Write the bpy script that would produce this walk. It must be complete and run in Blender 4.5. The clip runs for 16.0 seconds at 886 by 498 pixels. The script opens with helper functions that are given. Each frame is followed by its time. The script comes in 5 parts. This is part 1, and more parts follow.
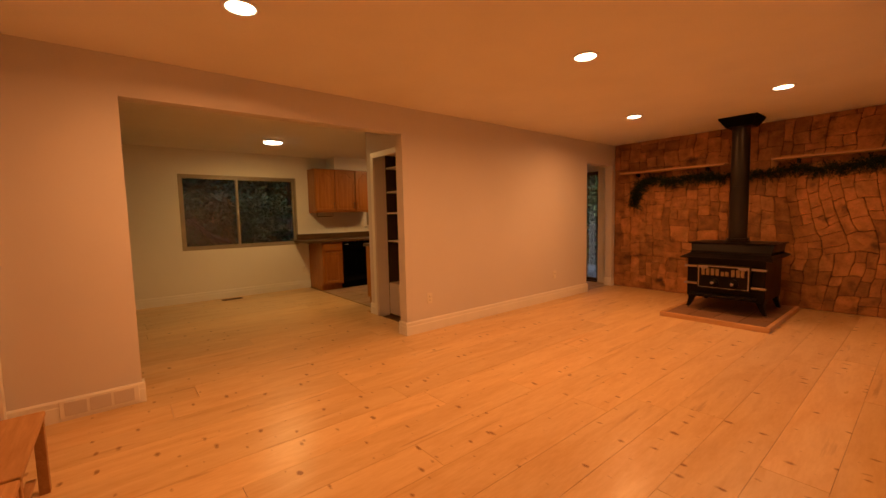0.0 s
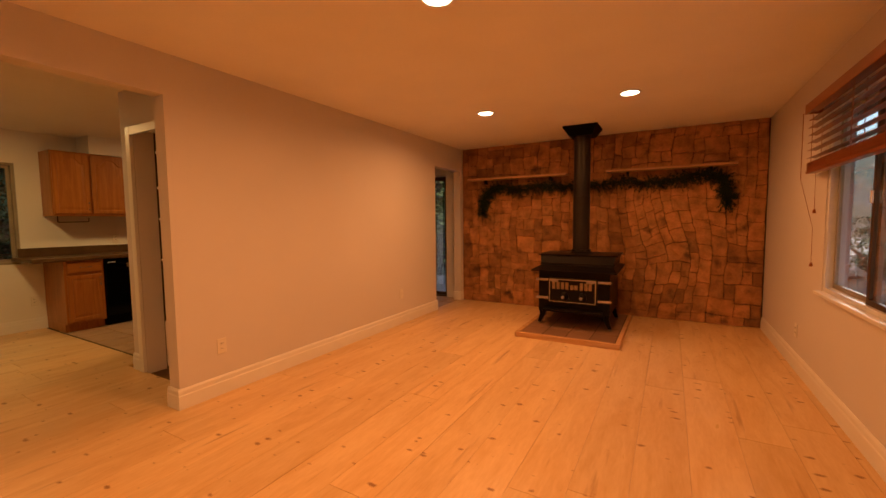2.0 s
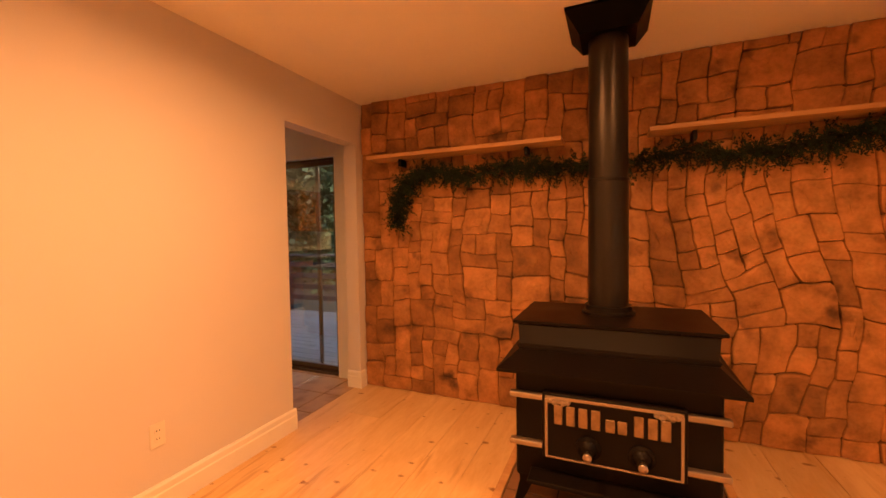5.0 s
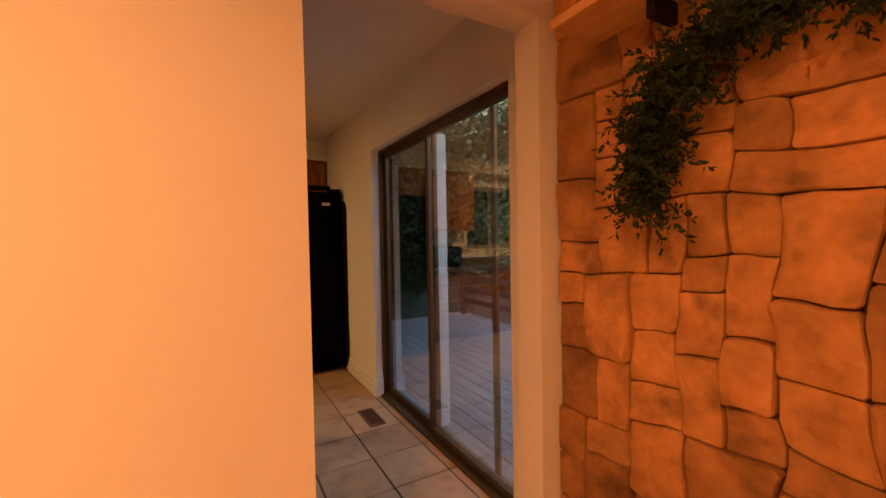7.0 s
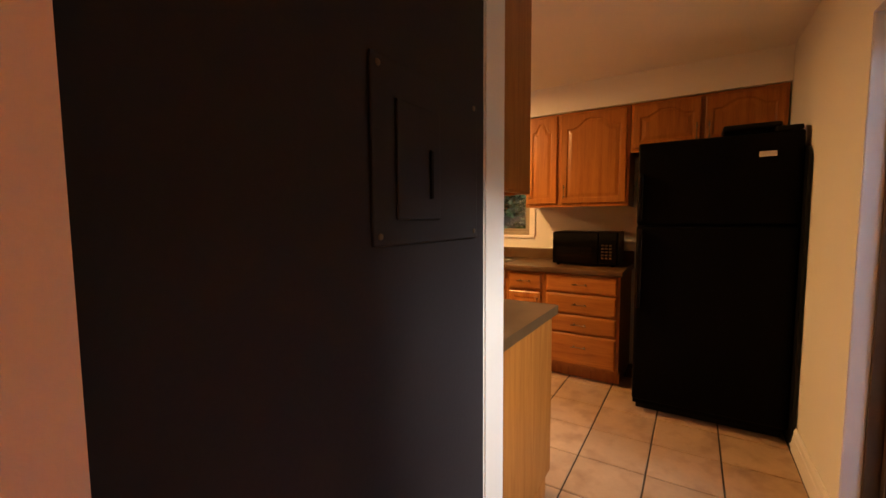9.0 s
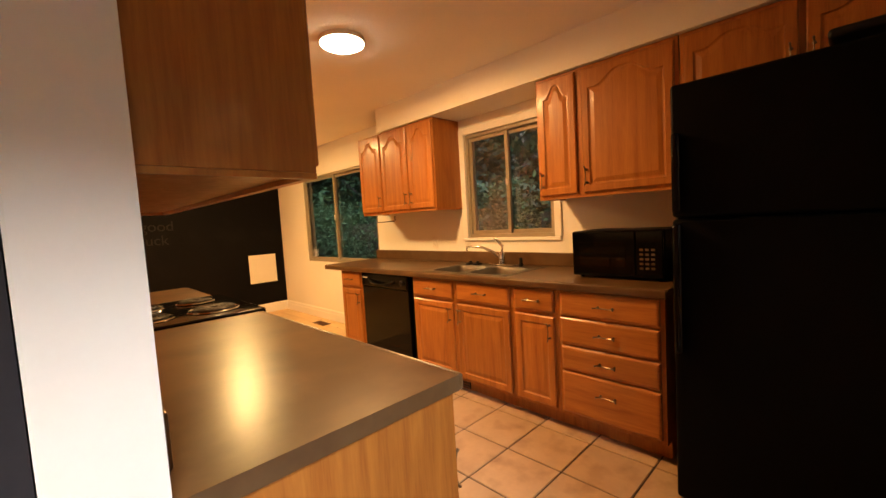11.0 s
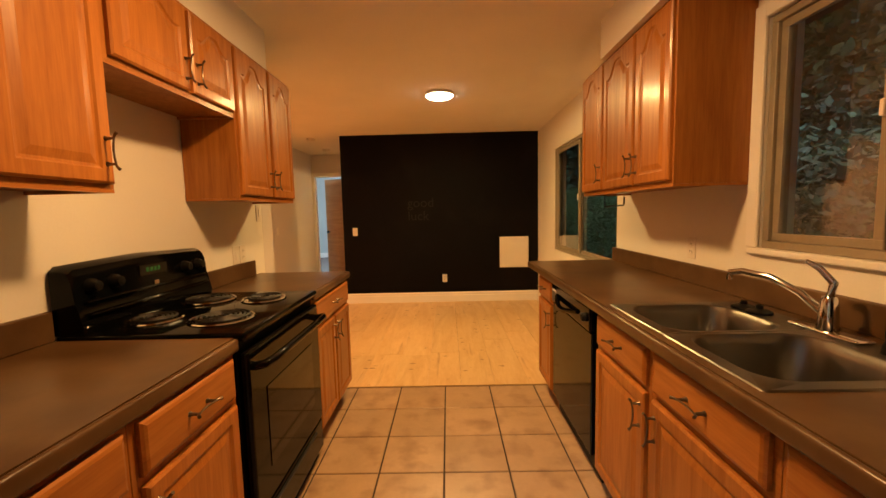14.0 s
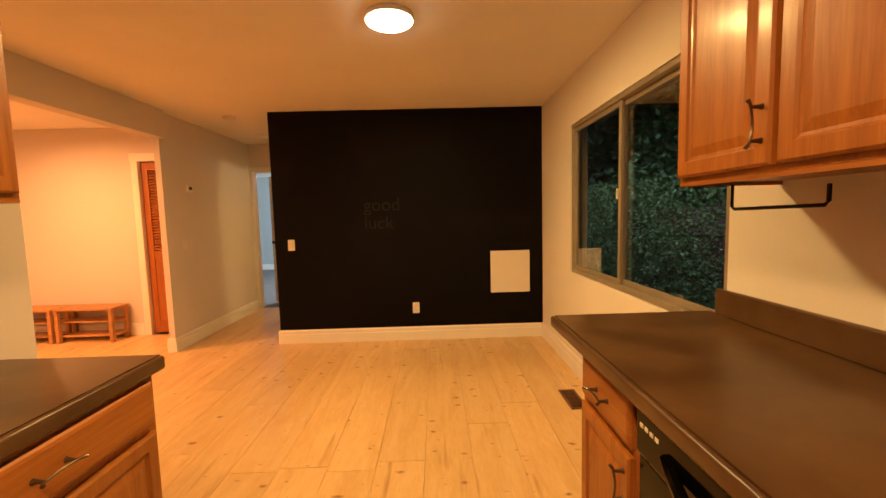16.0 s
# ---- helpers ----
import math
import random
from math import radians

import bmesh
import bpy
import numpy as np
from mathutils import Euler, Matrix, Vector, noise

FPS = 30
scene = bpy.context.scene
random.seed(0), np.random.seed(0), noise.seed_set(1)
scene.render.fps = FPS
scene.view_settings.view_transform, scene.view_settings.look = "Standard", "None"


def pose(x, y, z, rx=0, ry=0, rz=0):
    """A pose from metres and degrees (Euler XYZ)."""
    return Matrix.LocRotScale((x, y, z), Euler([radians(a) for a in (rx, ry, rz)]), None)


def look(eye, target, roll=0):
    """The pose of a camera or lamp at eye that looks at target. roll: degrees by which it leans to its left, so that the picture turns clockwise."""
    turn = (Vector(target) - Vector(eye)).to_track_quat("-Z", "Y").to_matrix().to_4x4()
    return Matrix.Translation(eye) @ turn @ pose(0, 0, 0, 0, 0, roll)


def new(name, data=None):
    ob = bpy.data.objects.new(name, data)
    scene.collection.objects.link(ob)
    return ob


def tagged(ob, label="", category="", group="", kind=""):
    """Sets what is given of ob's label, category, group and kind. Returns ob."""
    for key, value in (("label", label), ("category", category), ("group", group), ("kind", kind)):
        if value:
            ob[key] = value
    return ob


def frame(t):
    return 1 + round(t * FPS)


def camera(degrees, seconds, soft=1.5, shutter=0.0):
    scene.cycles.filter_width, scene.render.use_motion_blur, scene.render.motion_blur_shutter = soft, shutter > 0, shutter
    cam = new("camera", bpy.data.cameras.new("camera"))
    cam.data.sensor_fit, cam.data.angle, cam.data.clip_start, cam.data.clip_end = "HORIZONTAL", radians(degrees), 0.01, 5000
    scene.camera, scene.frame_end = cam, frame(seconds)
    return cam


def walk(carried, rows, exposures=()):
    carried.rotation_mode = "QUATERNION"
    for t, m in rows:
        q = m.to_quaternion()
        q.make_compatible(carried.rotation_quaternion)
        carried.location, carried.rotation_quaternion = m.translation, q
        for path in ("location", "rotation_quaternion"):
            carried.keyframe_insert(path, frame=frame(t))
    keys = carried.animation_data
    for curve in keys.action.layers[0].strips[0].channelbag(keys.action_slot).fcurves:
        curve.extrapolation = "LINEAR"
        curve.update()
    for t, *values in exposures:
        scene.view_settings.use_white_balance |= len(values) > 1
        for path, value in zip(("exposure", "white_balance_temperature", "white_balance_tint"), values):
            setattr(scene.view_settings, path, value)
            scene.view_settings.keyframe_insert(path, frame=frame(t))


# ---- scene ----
cam = camera(95.6, 16.0)
PATH = [
    (0, (3.589, -2.008, 1.293), (2.043, -0.749, 1.130), -1.29),
    (0.5, (3.426, -1.862, 1.294), (2.091, -0.386, 1.098), -1.32),
    (1, (3.272, -1.669, 1.303), (1.974, -0.152, 1.177), -0.87),
    (1.5, (3.075, -1.413, 1.301), (2.007, 0.269, 1.131), -1.81),
    (2, (2.962, -1.084, 1.306), (1.980, 0.652, 1.165), -0.58),
    (2.5, (2.844, -0.706, 1.317), (2.056, 1.128, 1.191), -1.10),
    (3, (2.703, -0.247, 1.304), (2.193, 1.682, 1.163), -0.60),
    (5.5, (1.831, 2.402, 1.334), (0.819, 4.127, 1.302), -0.74),
    (6, (1.634, 2.911, 1.358), (0.314, 4.412, 1.301), 0.52),
    (6.5, (1.355, 3.335, 1.313), (-0.120, 4.686, 1.300), 0.10),
    (7, (1.068, 3.728, 1.325), (-0.669, 4.717, 1.266), -1.05),
    (7.5, (0.756, 4.036, 1.332), (-1.190, 4.491, 1.251), 0.15),
    (8, (0.434, 4.229, 1.307), (-1.564, 4.158, 1.275), -0.27),
    (8.5, (0.172, 4.324, 1.301), (-1.758, 3.800, 1.274), -0.67),
    (9, (-0.013, 4.353, 1.322), (-1.704, 3.296, 1.167), -0.39),
    (11.5, (-1.458, 4.557, 1.313), (-2.685, 2.981, 1.197), -3.56),
    (12, (-1.772, 4.476, 1.317), (-2.637, 2.674, 1.244), -2.43),
    (12.5, (-2.066, 4.316, 1.303), (-2.638, 2.400, 1.251), -1.24),
    (13, (-2.290, 4.179, 1.335), (-2.636, 2.211, 1.260), -2.64),
    (13.5, (-2.492, 4.036, 1.336), (-2.593, 2.049, 1.139), -1.25),
    (14, (-2.605, 3.763, 1.323), (-2.577, 1.772, 1.139), -1.35),
    (14.5, (-2.654, 3.399, 1.333), (-2.706, 1.407, 1.168), -1.66),
    (15, (-2.708, 3.006, 1.321), (-2.718, 1.012, 1.174), -1.01),
    (15.5, (-2.742, 2.591, 1.323), (-2.722, 0.596, 1.195), -1.06),
    (16, (-2.773, 2.174, 1.340), (-2.807, 0.181, 1.170), -1.53),
]
walk(cam, [(t, look(eye, target, roll)) for t, eye, target, roll in PATH],
     exposures=[(0, 2.0), (1.5, 2.05), (3, 2.22), (5.5, 3.1), (7, 3.08), (8, 3.28), (8.5, 3.52), (9.2, 3.75), (11.5, 3.86), (12.5, 3.57), (14, 3.25), (15, 3.22), (16, 3.33)])

# ---- plan (metres): +y runs to the stone wall, x = 0 is the living room face of the dividing wall ----
CEIL = 2.44
XR = 3.933      # living room window wall
YS = 4.835      # stone wall, backing face
XW = -3.913     # kitchen and dining window wall
YB = -2.095     # black wall
YO0, YO1, ZO = -1.93, 0.387, 2.165    # wide opening living / dining
YJ0, YJ1, ZD = 3.94, 4.735, 2.09      # passage by the stone wall
WT = 0.125
WH = 0.06       # thin wall between hall and living room
XK = -1.23      # kitchen face of the thick wall
YP = 3.82       # wall with the breaker panel
YG = 4.875      # inner face of the patio door wall
YBACK = -2.62   # living room rear wall
YH = -3.85      # hall end wall
YBR = -8.6      # far bedroom wall

# ---- light ----
world = bpy.data.worlds.new("world")
scene.world = world
world.use_nodes = True
wn = world.node_tree
sky = wn.nodes.new("ShaderNodeTexSky")
sky.sky_type, sky.sun_disc = "NISHITA", False
sky.sun_elevation, sky.sun_rotation = radians(30), radians(200)
sky.air_density, sky.dust_density = 1.0, 7.0
wn.links.new(sky.outputs[0], wn.nodes["Background"].inputs[0])
wn.nodes["Background"].inputs[1].default_value = 0.18
sun = new("sun", bpy.data.lights.new("sun", "SUN"))
sun.data.energy, sun.data.angle, sun.data.color = 0.5, radians(20), (1.0, 0.95, 0.88)
sun.matrix_world = pose(0, 0, 12, 60, 0, 160)
WARM = (1.0, 0.397, 0.124)
KITCHEN_WARM = (1.0, 0.50, 0.155)
DINING_WARM = (1.0, 0.60, 0.19)
CAN_WATTS, DISC_WATTS = 5.8, 4.4


# ---- helpers of this scene ----
def link(tree, a, b):
    tree.links.new(a, b)


def material(name, base, rough=0.6, metal=0.0, var=0.12, scale=3.0, stretch=(1, 1, 1), fine=60.0, bump=0.1, spec=0.5, coat=0.0,
             dark=None, dark_scale=2.0, dark_at=0.62, dark_soft=0.1, random=0.0, rough_var=0.08):
    """A painted or natural surface: two scales of noise in colour, roughness and relief; dark: stains of that colour."""
    m = bpy.data.materials.new(name)
    m.use_nodes = True
    t = m.node_tree
    n, b = t.nodes, t.nodes["Principled BSDF"]
    co, mp = n.new("ShaderNodeTexCoord"), n.new("ShaderNodeMapping")
    mp.inputs["Scale"].default_value = stretch
    link(t, co.outputs["Object"], mp.inputs["Vector"])
    big, small = n.new("ShaderNodeTexNoise"), n.new("ShaderNodeTexNoise")
    big.inputs["Scale"].default_value, big.inputs["Detail"].default_value = scale, 4
    small.inputs["Scale"].default_value, small.inputs["Detail"].default_value = fine, 3
    link(t, mp.outputs[0], big.inputs["Vector"])
    link(t, mp.outputs[0], small.inputs["Vector"])
    add = n.new("ShaderNodeMath")
    add.operation = "MULTIPLY_ADD"
    add.inputs[1].default_value = 0.35
    link(t, small.outputs[0], add.inputs[0])
    link(t, big.outputs[0], add.inputs[2])
    ramp = n.new("ShaderNodeMapRange")
    ramp.inputs[1].default_value, ramp.inputs[2].default_value = 0.35, 1.0
    ramp.inputs[3].default_value, ramp.inputs[4].default_value = 1 - var, 1 + var
    link(t, add.outputs[0], ramp.inputs[0])
    value = ramp.outputs[0]
    if random:
        info, rr, mul = n.new("ShaderNodeObjectInfo"), n.new("ShaderNodeMapRange"), n.new("ShaderNodeMath")
        rr.inputs[3].default_value, rr.inputs[4].default_value = 1 - random, 1 + random
        link(t, info.outputs["Random"], rr.inputs[0])
        mul.operation = "MULTIPLY"
        link(t, value, mul.inputs[0])
        link(t, rr.outputs[0], mul.inputs[1])
        value = mul.outputs[0]
    scaled = n.new("ShaderNodeVectorMath")
    scaled.operation = "SCALE"
    scaled.inputs[0].default_value = base
    link(t, value, scaled.inputs["Scale"])
    colour = scaled.outputs[0]
    if dark:
        spots, edge, mix = n.new("ShaderNodeTexNoise"), n.new("ShaderNodeMapRange"), n.new("ShaderNodeMix")
        spots.inputs["Scale"].default_value, spots.inputs["Detail"].default_value = dark_scale, 5
        link(t, co.outputs["Object"], spots.inputs["Vector"])
        edge.inputs[1].default_value, edge.inputs[2].default_value = dark_at, dark_at + dark_soft
        link(t, spots.outputs[0], edge.inputs[0])
        mix.data_type = "RGBA"
        link(t, edge.outputs[0], mix.inputs[0])
        link(t, colour, mix.inputs[6])
        mix.inputs[7].default_value = (*dark, 1)
        colour = mix.outputs[2]
    link(t, colour, b.inputs["Base Color"])
    rv = n.new("ShaderNodeMapRange")
    rv.inputs[3].default_value, rv.inputs[4].default_value = max(rough - rough_var, 0.02), min(rough + rough_var, 1)
    link(t, big.outputs[0], rv.inputs[0])
    link(t, rv.outputs[0], b.inputs["Roughness"])
    b.inputs["Metallic"].default_value = metal
    b.inputs["Specular IOR Level"].default_value = spec
    b.inputs["Coat Weight"].default_value = coat
    b.inputs["Coat Roughness"].default_value = 0.15
    if bump:
        bp = n.new("ShaderNodeBump")
        bp.inputs["Strength"].default_value, bp.inputs["Distance"].default_value = bump, 0.01
        link(t, add.outputs[0], bp.inputs["Height"])
        link(t, bp.outputs[0], b.inputs["Normal"])
    return m


def emitter(name, colour, strength):
    m = bpy.data.materials.new(name)
    m.use_nodes = True
    t = m.node_tree
    e = t.nodes.new("ShaderNodeEmission")
    e.inputs[0].default_value, e.inputs[1].default_value = (*colour, 1), strength
    link(t, e.outputs[0], t.nodes["Material Output"].inputs[0])
    return m


def glass(name, tint=(0.94, 0.96, 0.96), gloss=0.06):
    """A window pane: clear, with the mirror gloss of its two faces."""
    m = bpy.data.materials.new(name)
    m.use_nodes = True
    t = m.node_tree
    n = t.nodes
    tr, gl, lw, mx = n.new("ShaderNodeBsdfTransparent"), n.new("ShaderNodeBsdfGlossy"), n.new("ShaderNodeLayerWeight"), n.new("ShaderNodeMixShader")
    steep, fr = n.new("ShaderNodeMath"), n.new("ShaderNodeMath")
    steep.operation, fr.operation = "POWER", "MULTIPLY_ADD"
    steep.inputs[1].default_value = 3.0
    lw.inputs["Blend"].default_value = 0.5
    link(t, lw.outputs["Facing"], steep.inputs[0])
    link(t, steep.outputs[0], fr.inputs[0])
    fr.inputs[1].default_value, fr.inputs[2].default_value = 0.8, gloss
    tr.inputs[0].default_value = (*tint, 1)
    gl.inputs["Roughness"].default_value = 0.01
    link(t, fr.outputs[0], mx.inputs[0])
    link(t, tr.outputs[0], mx.inputs[1])
    link(t, gl.outputs[0], mx.inputs[2])
    link(t, mx.outputs[0], n["Material Output"].inputs[0])
    return m


def mesh_of(bm, name, smooth=False):
    bmesh.ops.recalc_face_normals(bm, faces=bm.faces)
    me = bpy.data.meshes.new(name)
    bm.to_mesh(me)
    bm.free()
    if smooth:
        me.polygons.foreach_set("use_smooth", [True] * len(me.polygons))
        me.set_sharp_from_angle(angle=radians(40))
    return me


def part(name, bm, mat, parent=None, label="", smooth=False):
    """Links a bmesh as one mesh object, under a thing or a part of one."""
    me = mesh_of(bm, name, smooth)
    if isinstance(mat, (list, tuple)):
        for one in mat:
            me.materials.append(one)
    else:
        me.materials.append(mat)
    ob = new(name, me)
    if parent:
        ob.parent = parent
    if label:
        tagged(ob, label)
    return ob


def thing(name, m, label, category, group="", kind=""):
    ob = new(name)
    ob.empty_display_size = 0.1
    ob.matrix_world = m
    return tagged(ob, label, category, group, kind)


def cube(bm, lo, hi, bevel=0.0, segments=2):
    """Adds a box from corner to corner, its edges rounded by bevel."""
    lo, hi = [min(a, b) for a, b in zip(lo, hi)], [max(a, b) for a, b in zip(lo, hi)]
    v = [bm.verts.new((x, y, z)) for x in (lo[0], hi[0]) for y in (lo[1], hi[1]) for z in (lo[2], hi[2])]
    faces = [bm.faces.new([v[i] for i in q]) for q in ((0, 1, 3, 2), (4, 6, 7, 5), (0, 4, 5, 1), (2, 3, 7, 6), (0, 2, 6, 4), (1, 5, 7, 3))]
    if bevel:
        edges = list({e for f in faces for e in f.edges})
        bmesh.ops.bevel(bm, geom=edges, offset=bevel, segments=segments, affect="EDGES", profile=0.5)
    return bm


def box(lo, hi, bevel=0.0, segments=2):
    return cube(bmesh.new(), lo, hi, bevel, segments)


def boxes(*pairs, bevel=0.0):
    bm = bmesh.new()
    for lo, hi in pairs:
        cube(bm, lo, hi, bevel)
    return bm


def ring_loops(bm, loops, close_first=True, close_last=True):
    """Skins closed loops of points one after another."""
    rows = [[bm.verts.new(p) for p in loop] for loop in loops]
    for a, b in zip(rows, rows[1:]):
        for i in range(len(a)):
            j = (i + 1) % len(a)
            bm.faces.new((a[i], a[j], b[j], b[i]))
    if close_first:
        bm.faces.new(rows[0][::-1])
    if close_last:
        bm.faces.new(rows[-1])
    return bm


def lathe(bm, profile, centre=(0, 0, 0), n=24, axis="Z"):
    """Turns (radius, height) pairs round an axis."""
    loops = []
    for r, h in profile:
        loop = []
        for i in range(n):
            a = 2 * math.pi * i / n
            p = (r * math.cos(a), r * math.sin(a), h)
            if axis == "Y":
                p = (p[0], p[2], p[1])
            elif axis == "X":
                p = (p[2], p[0], p[1])
            loop.append([c + q for c, q in zip(centre, p)])
        loops.append(loop)
    return ring_loops(bm, loops)


def tube(bm, points, radius, n=8):
    """A round bar along points."""
    pts = [Vector(p) for p in points]
    loops, up = [], Vector((0.13, 0.29, 0.95))
    for i, p in enumerate(pts):
        d = (pts[min(i + 1, len(pts) - 1)] - pts[max(i - 1, 0)]).normalized()
        s = d.cross(up).normalized()
        w = d.cross(s)
        r = radius[i] if isinstance(radius, (list, tuple)) else radius
        loops.append([p + r * (math.cos(2 * math.pi * k / n) * s + math.sin(2 * math.pi * k / n) * w) for k in range(n)])
    return ring_loops(bm, loops)


def arc_points(a, b, bulge, steps=8):
    """A bow from a to b that swells by the vector bulge in the middle."""
    a, b, bulge = Vector(a), Vector(b), Vector(bulge)
    return [a.lerp(b, i / steps) + bulge * math.sin(math.pi * i / steps) for i in range(steps + 1)]


def structure(name, bm, mat, label="", category="wall"):
    return tagged(part(name, bm, mat), label, category, kind="structure")


# ---- materials ----
def grained(name, base, deep, rough, axis, knots=0.0, random=0.15, coat=0.0, bump=0.06, width=9.0, spec=0.3):
    """Wood with long grain along an axis ('X', 'Y' or 'Z'), darker pores, and knots where asked."""
    m = bpy.data.materials.new(name)
    m.use_nodes = True
    t = m.node_tree
    n, b = t.nodes, t.nodes["Principled BSDF"]
    co, info, mp, shift = n.new("ShaderNodeTexCoord"), n.new("ShaderNodeObjectInfo"), n.new("ShaderNodeMapping"), n.new("ShaderNodeVectorMath")
    spread = n.new("ShaderNodeMath")
    spread.operation = "MULTIPLY"
    spread.inputs[1].default_value = 37.0
    link(t, info.outputs["Random"], spread.inputs[0])
    link(t, co.outputs["Object"], shift.inputs[0])
    link(t, spread.outputs[0], shift.inputs[1])
    mp.inputs["Scale"].default_value = [0.9 if a == axis else width for a in "XYZ"]
    link(t, shift.outputs[0], mp.inputs["Vector"])
    g, f = n.new("ShaderNodeTexNoise"), n.new("ShaderNodeTexNoise")
    g.inputs["Scale"].default_value, g.inputs["Detail"].default_value, g.inputs["Distortion"].default_value = 1.6, 6, 1.2
    f.inputs["Scale"].default_value, f.inputs["Detail"].default_value = 14.0, 3
    link(t, mp.outputs[0], g.inputs["Vector"])
    link(t, mp.outputs[0], f.inputs["Vector"])
    both = n.new("ShaderNodeMath")
    both.operation = "MULTIPLY_ADD"
    both.inputs[1].default_value = 0.5
    link(t, f.outputs[0], both.inputs[0])
    link(t, g.outputs[0], both.inputs[2])
    ramp, mix = n.new("ShaderNodeMapRange"), n.new("ShaderNodeMix")
    ramp.inputs[1].default_value, ramp.inputs[2].default_value = 0.55, 1.05
    link(t, both.outputs[0], ramp.inputs[0])
    mix.data_type = "RGBA"
    mix.inputs[6].default_value, mix.inputs[7].default_value = (*base, 1), (*deep, 1)
    link(t, ramp.outputs[0], mix.inputs[0])
    tone, scaled = n.new("ShaderNodeMapRange"), n.new("ShaderNodeVectorMath")
    tone.inputs[3].default_value, tone.inputs[4].default_value = 1 - random, 1 + random
    link(t, info.outputs["Random"], tone.inputs[0])
    scaled.operation = "SCALE"
    link(t, mix.outputs[2], scaled.inputs[0])
    link(t, tone.outputs[0], scaled.inputs["Scale"])
    colour = scaled.outputs[0]
    if knots:
        km, vo, some, edge, on, kmix = (n.new("ShaderNodeMapping"), n.new("ShaderNodeTexVoronoi"), n.new("ShaderNodeTexNoise"),
                                        n.new("ShaderNodeMapRange"), n.new("ShaderNodeMath"), n.new("ShaderNodeMix"))
        km.inputs["Scale"].default_value = [5.2 if a == axis else 2.7 for a in "XYZ"]
        vo.voronoi_dimensions = "2D" if axis == "Y" else "3D"
        link(t, shift.outputs[0], km.inputs["Vector"])
        some.inputs["Scale"].default_value, some.inputs["Detail"].default_value = 26.0, 3
        link(t, co.outputs["Object"], some.inputs["Vector"])
        vo.inputs["Scale"].default_value = 2.1
        link(t, km.outputs[0], vo.inputs["Vector"])
        size, power, less = n.new("ShaderNodeSeparateColor"), n.new("ShaderNodeMath"), n.new("ShaderNodeMath")
        link(t, vo.outputs["Color"], size.inputs[0])
        power.operation, less.operation = "POWER", "MULTIPLY_ADD"
        power.inputs[1].default_value = 3.0
        link(t, size.outputs[0], power.inputs[0])
        link(t, power.outputs[0], less.inputs[0])
        less.inputs[1].default_value = -0.185
        link(t, vo.outputs["Distance"], less.inputs[2])
        on.operation = "MULTIPLY_ADD"
        on.inputs[1].default_value = 0.34
        link(t, some.outputs[0], on.inputs[0])
        link(t, less.outputs[0], on.inputs[2])
        edge.inputs[1].default_value, edge.inputs[2].default_value = 0.175, 0.06
        edge.inputs[3].default_value, edge.inputs[4].default_value = 0.0, knots
        link(t, on.outputs[0], edge.inputs[0])
        kmix.data_type = "RGBA"
        kmix.inputs[7].default_value = (0.22, 0.085, 0.026, 1)
        link(t, edge.outputs[0], kmix.inputs[0])
        link(t, colour, kmix.inputs[6])
        colour = kmix.outputs[2]
        streak, smap, sedge, smix = n.new("ShaderNodeTexNoise"), n.new("ShaderNodeMapping"), n.new("ShaderNodeMapRange"), n.new("ShaderNodeMix")
        smap.inputs["Scale"].default_value = [1.3 if a == axis else 16.0 for a in "XYZ"]
        link(t, shift.outputs[0], smap.inputs["Vector"])
        link(t, smap.outputs[0], streak.inputs["Vector"])
        streak.inputs["Scale"].default_value, streak.inputs["Detail"].default_value = 1.0, 4
        sedge.inputs[1].default_value, sedge.inputs[2].default_value, sedge.inputs[4].default_value = 0.635, 0.77, 0.65
        link(t, streak.outputs[0], sedge.inputs[0])
        smix.data_type = "RGBA"
        smix.inputs[7].default_value = (0.30, 0.13, 0.05, 1)
        link(t, sedge.outputs[0], smix.inputs[0])
        link(t, colour, smix.inputs[6])
        colour = smix.outputs[2]
    link(t, colour, b.inputs["Base Color"])
    rr = n.new("ShaderNodeMapRange")
    rr.inputs[3].default_value, rr.inputs[4].default_value = rough - 0.07, rough + 0.1
    link(t, g.outputs[0], rr.inputs[0])
    link(t, rr.outputs[0], b.inputs["Roughness"])
    b.inputs["Coat Weight"].default_value, b.inputs["Coat Roughness"].default_value = coat, 0.16
    b.inputs["Specular IOR Level"].default_value = spec
    bp = n.new("ShaderNodeBump")
    bp.inputs["Strength"].default_value, bp.inputs["Distance"].default_value = bump, 0.004
    link(t, both.outputs[0], bp.inputs["Height"])
    link(t, bp.outputs[0], b.inputs["Normal"])
    return m


M_WALL = material("wall_paint", (0.66, 0.62, 0.60), 0.75, var=0.03, scale=1.5, fine=140, bump=0.12)
M_WHITE_WALL = material("white_wall_paint", (0.78, 0.76, 0.70), 0.7, var=0.04, scale=1.2, fine=120, bump=0.12)
M_CEIL = material("ceiling_paint", (0.84, 0.81, 0.76), 0.9, var=0.04, scale=2.0, fine=70, bump=0.35)
M_TRIM = material("trim_paint", (0.80, 0.78, 0.74), 0.4, var=0.03, scale=6, fine=90, bump=0.03)
M_BLACK_WALL = material("chalkboard_paint", (0.0048, 0.0042, 0.0052), 0.6, var=0.3, scale=1.6, fine=40, bump=0.08, spec=0.08,
                        dark=(0.0085, 0.0075, 0.0088), dark_scale=2.2, dark_at=0.56, dark_soft=0.2)
M_PANEL_WALL = material("dark_wall_paint", (0.027, 0.025, 0.029), 0.6, var=0.15, scale=2.5, fine=90, bump=0.1, spec=0.12)
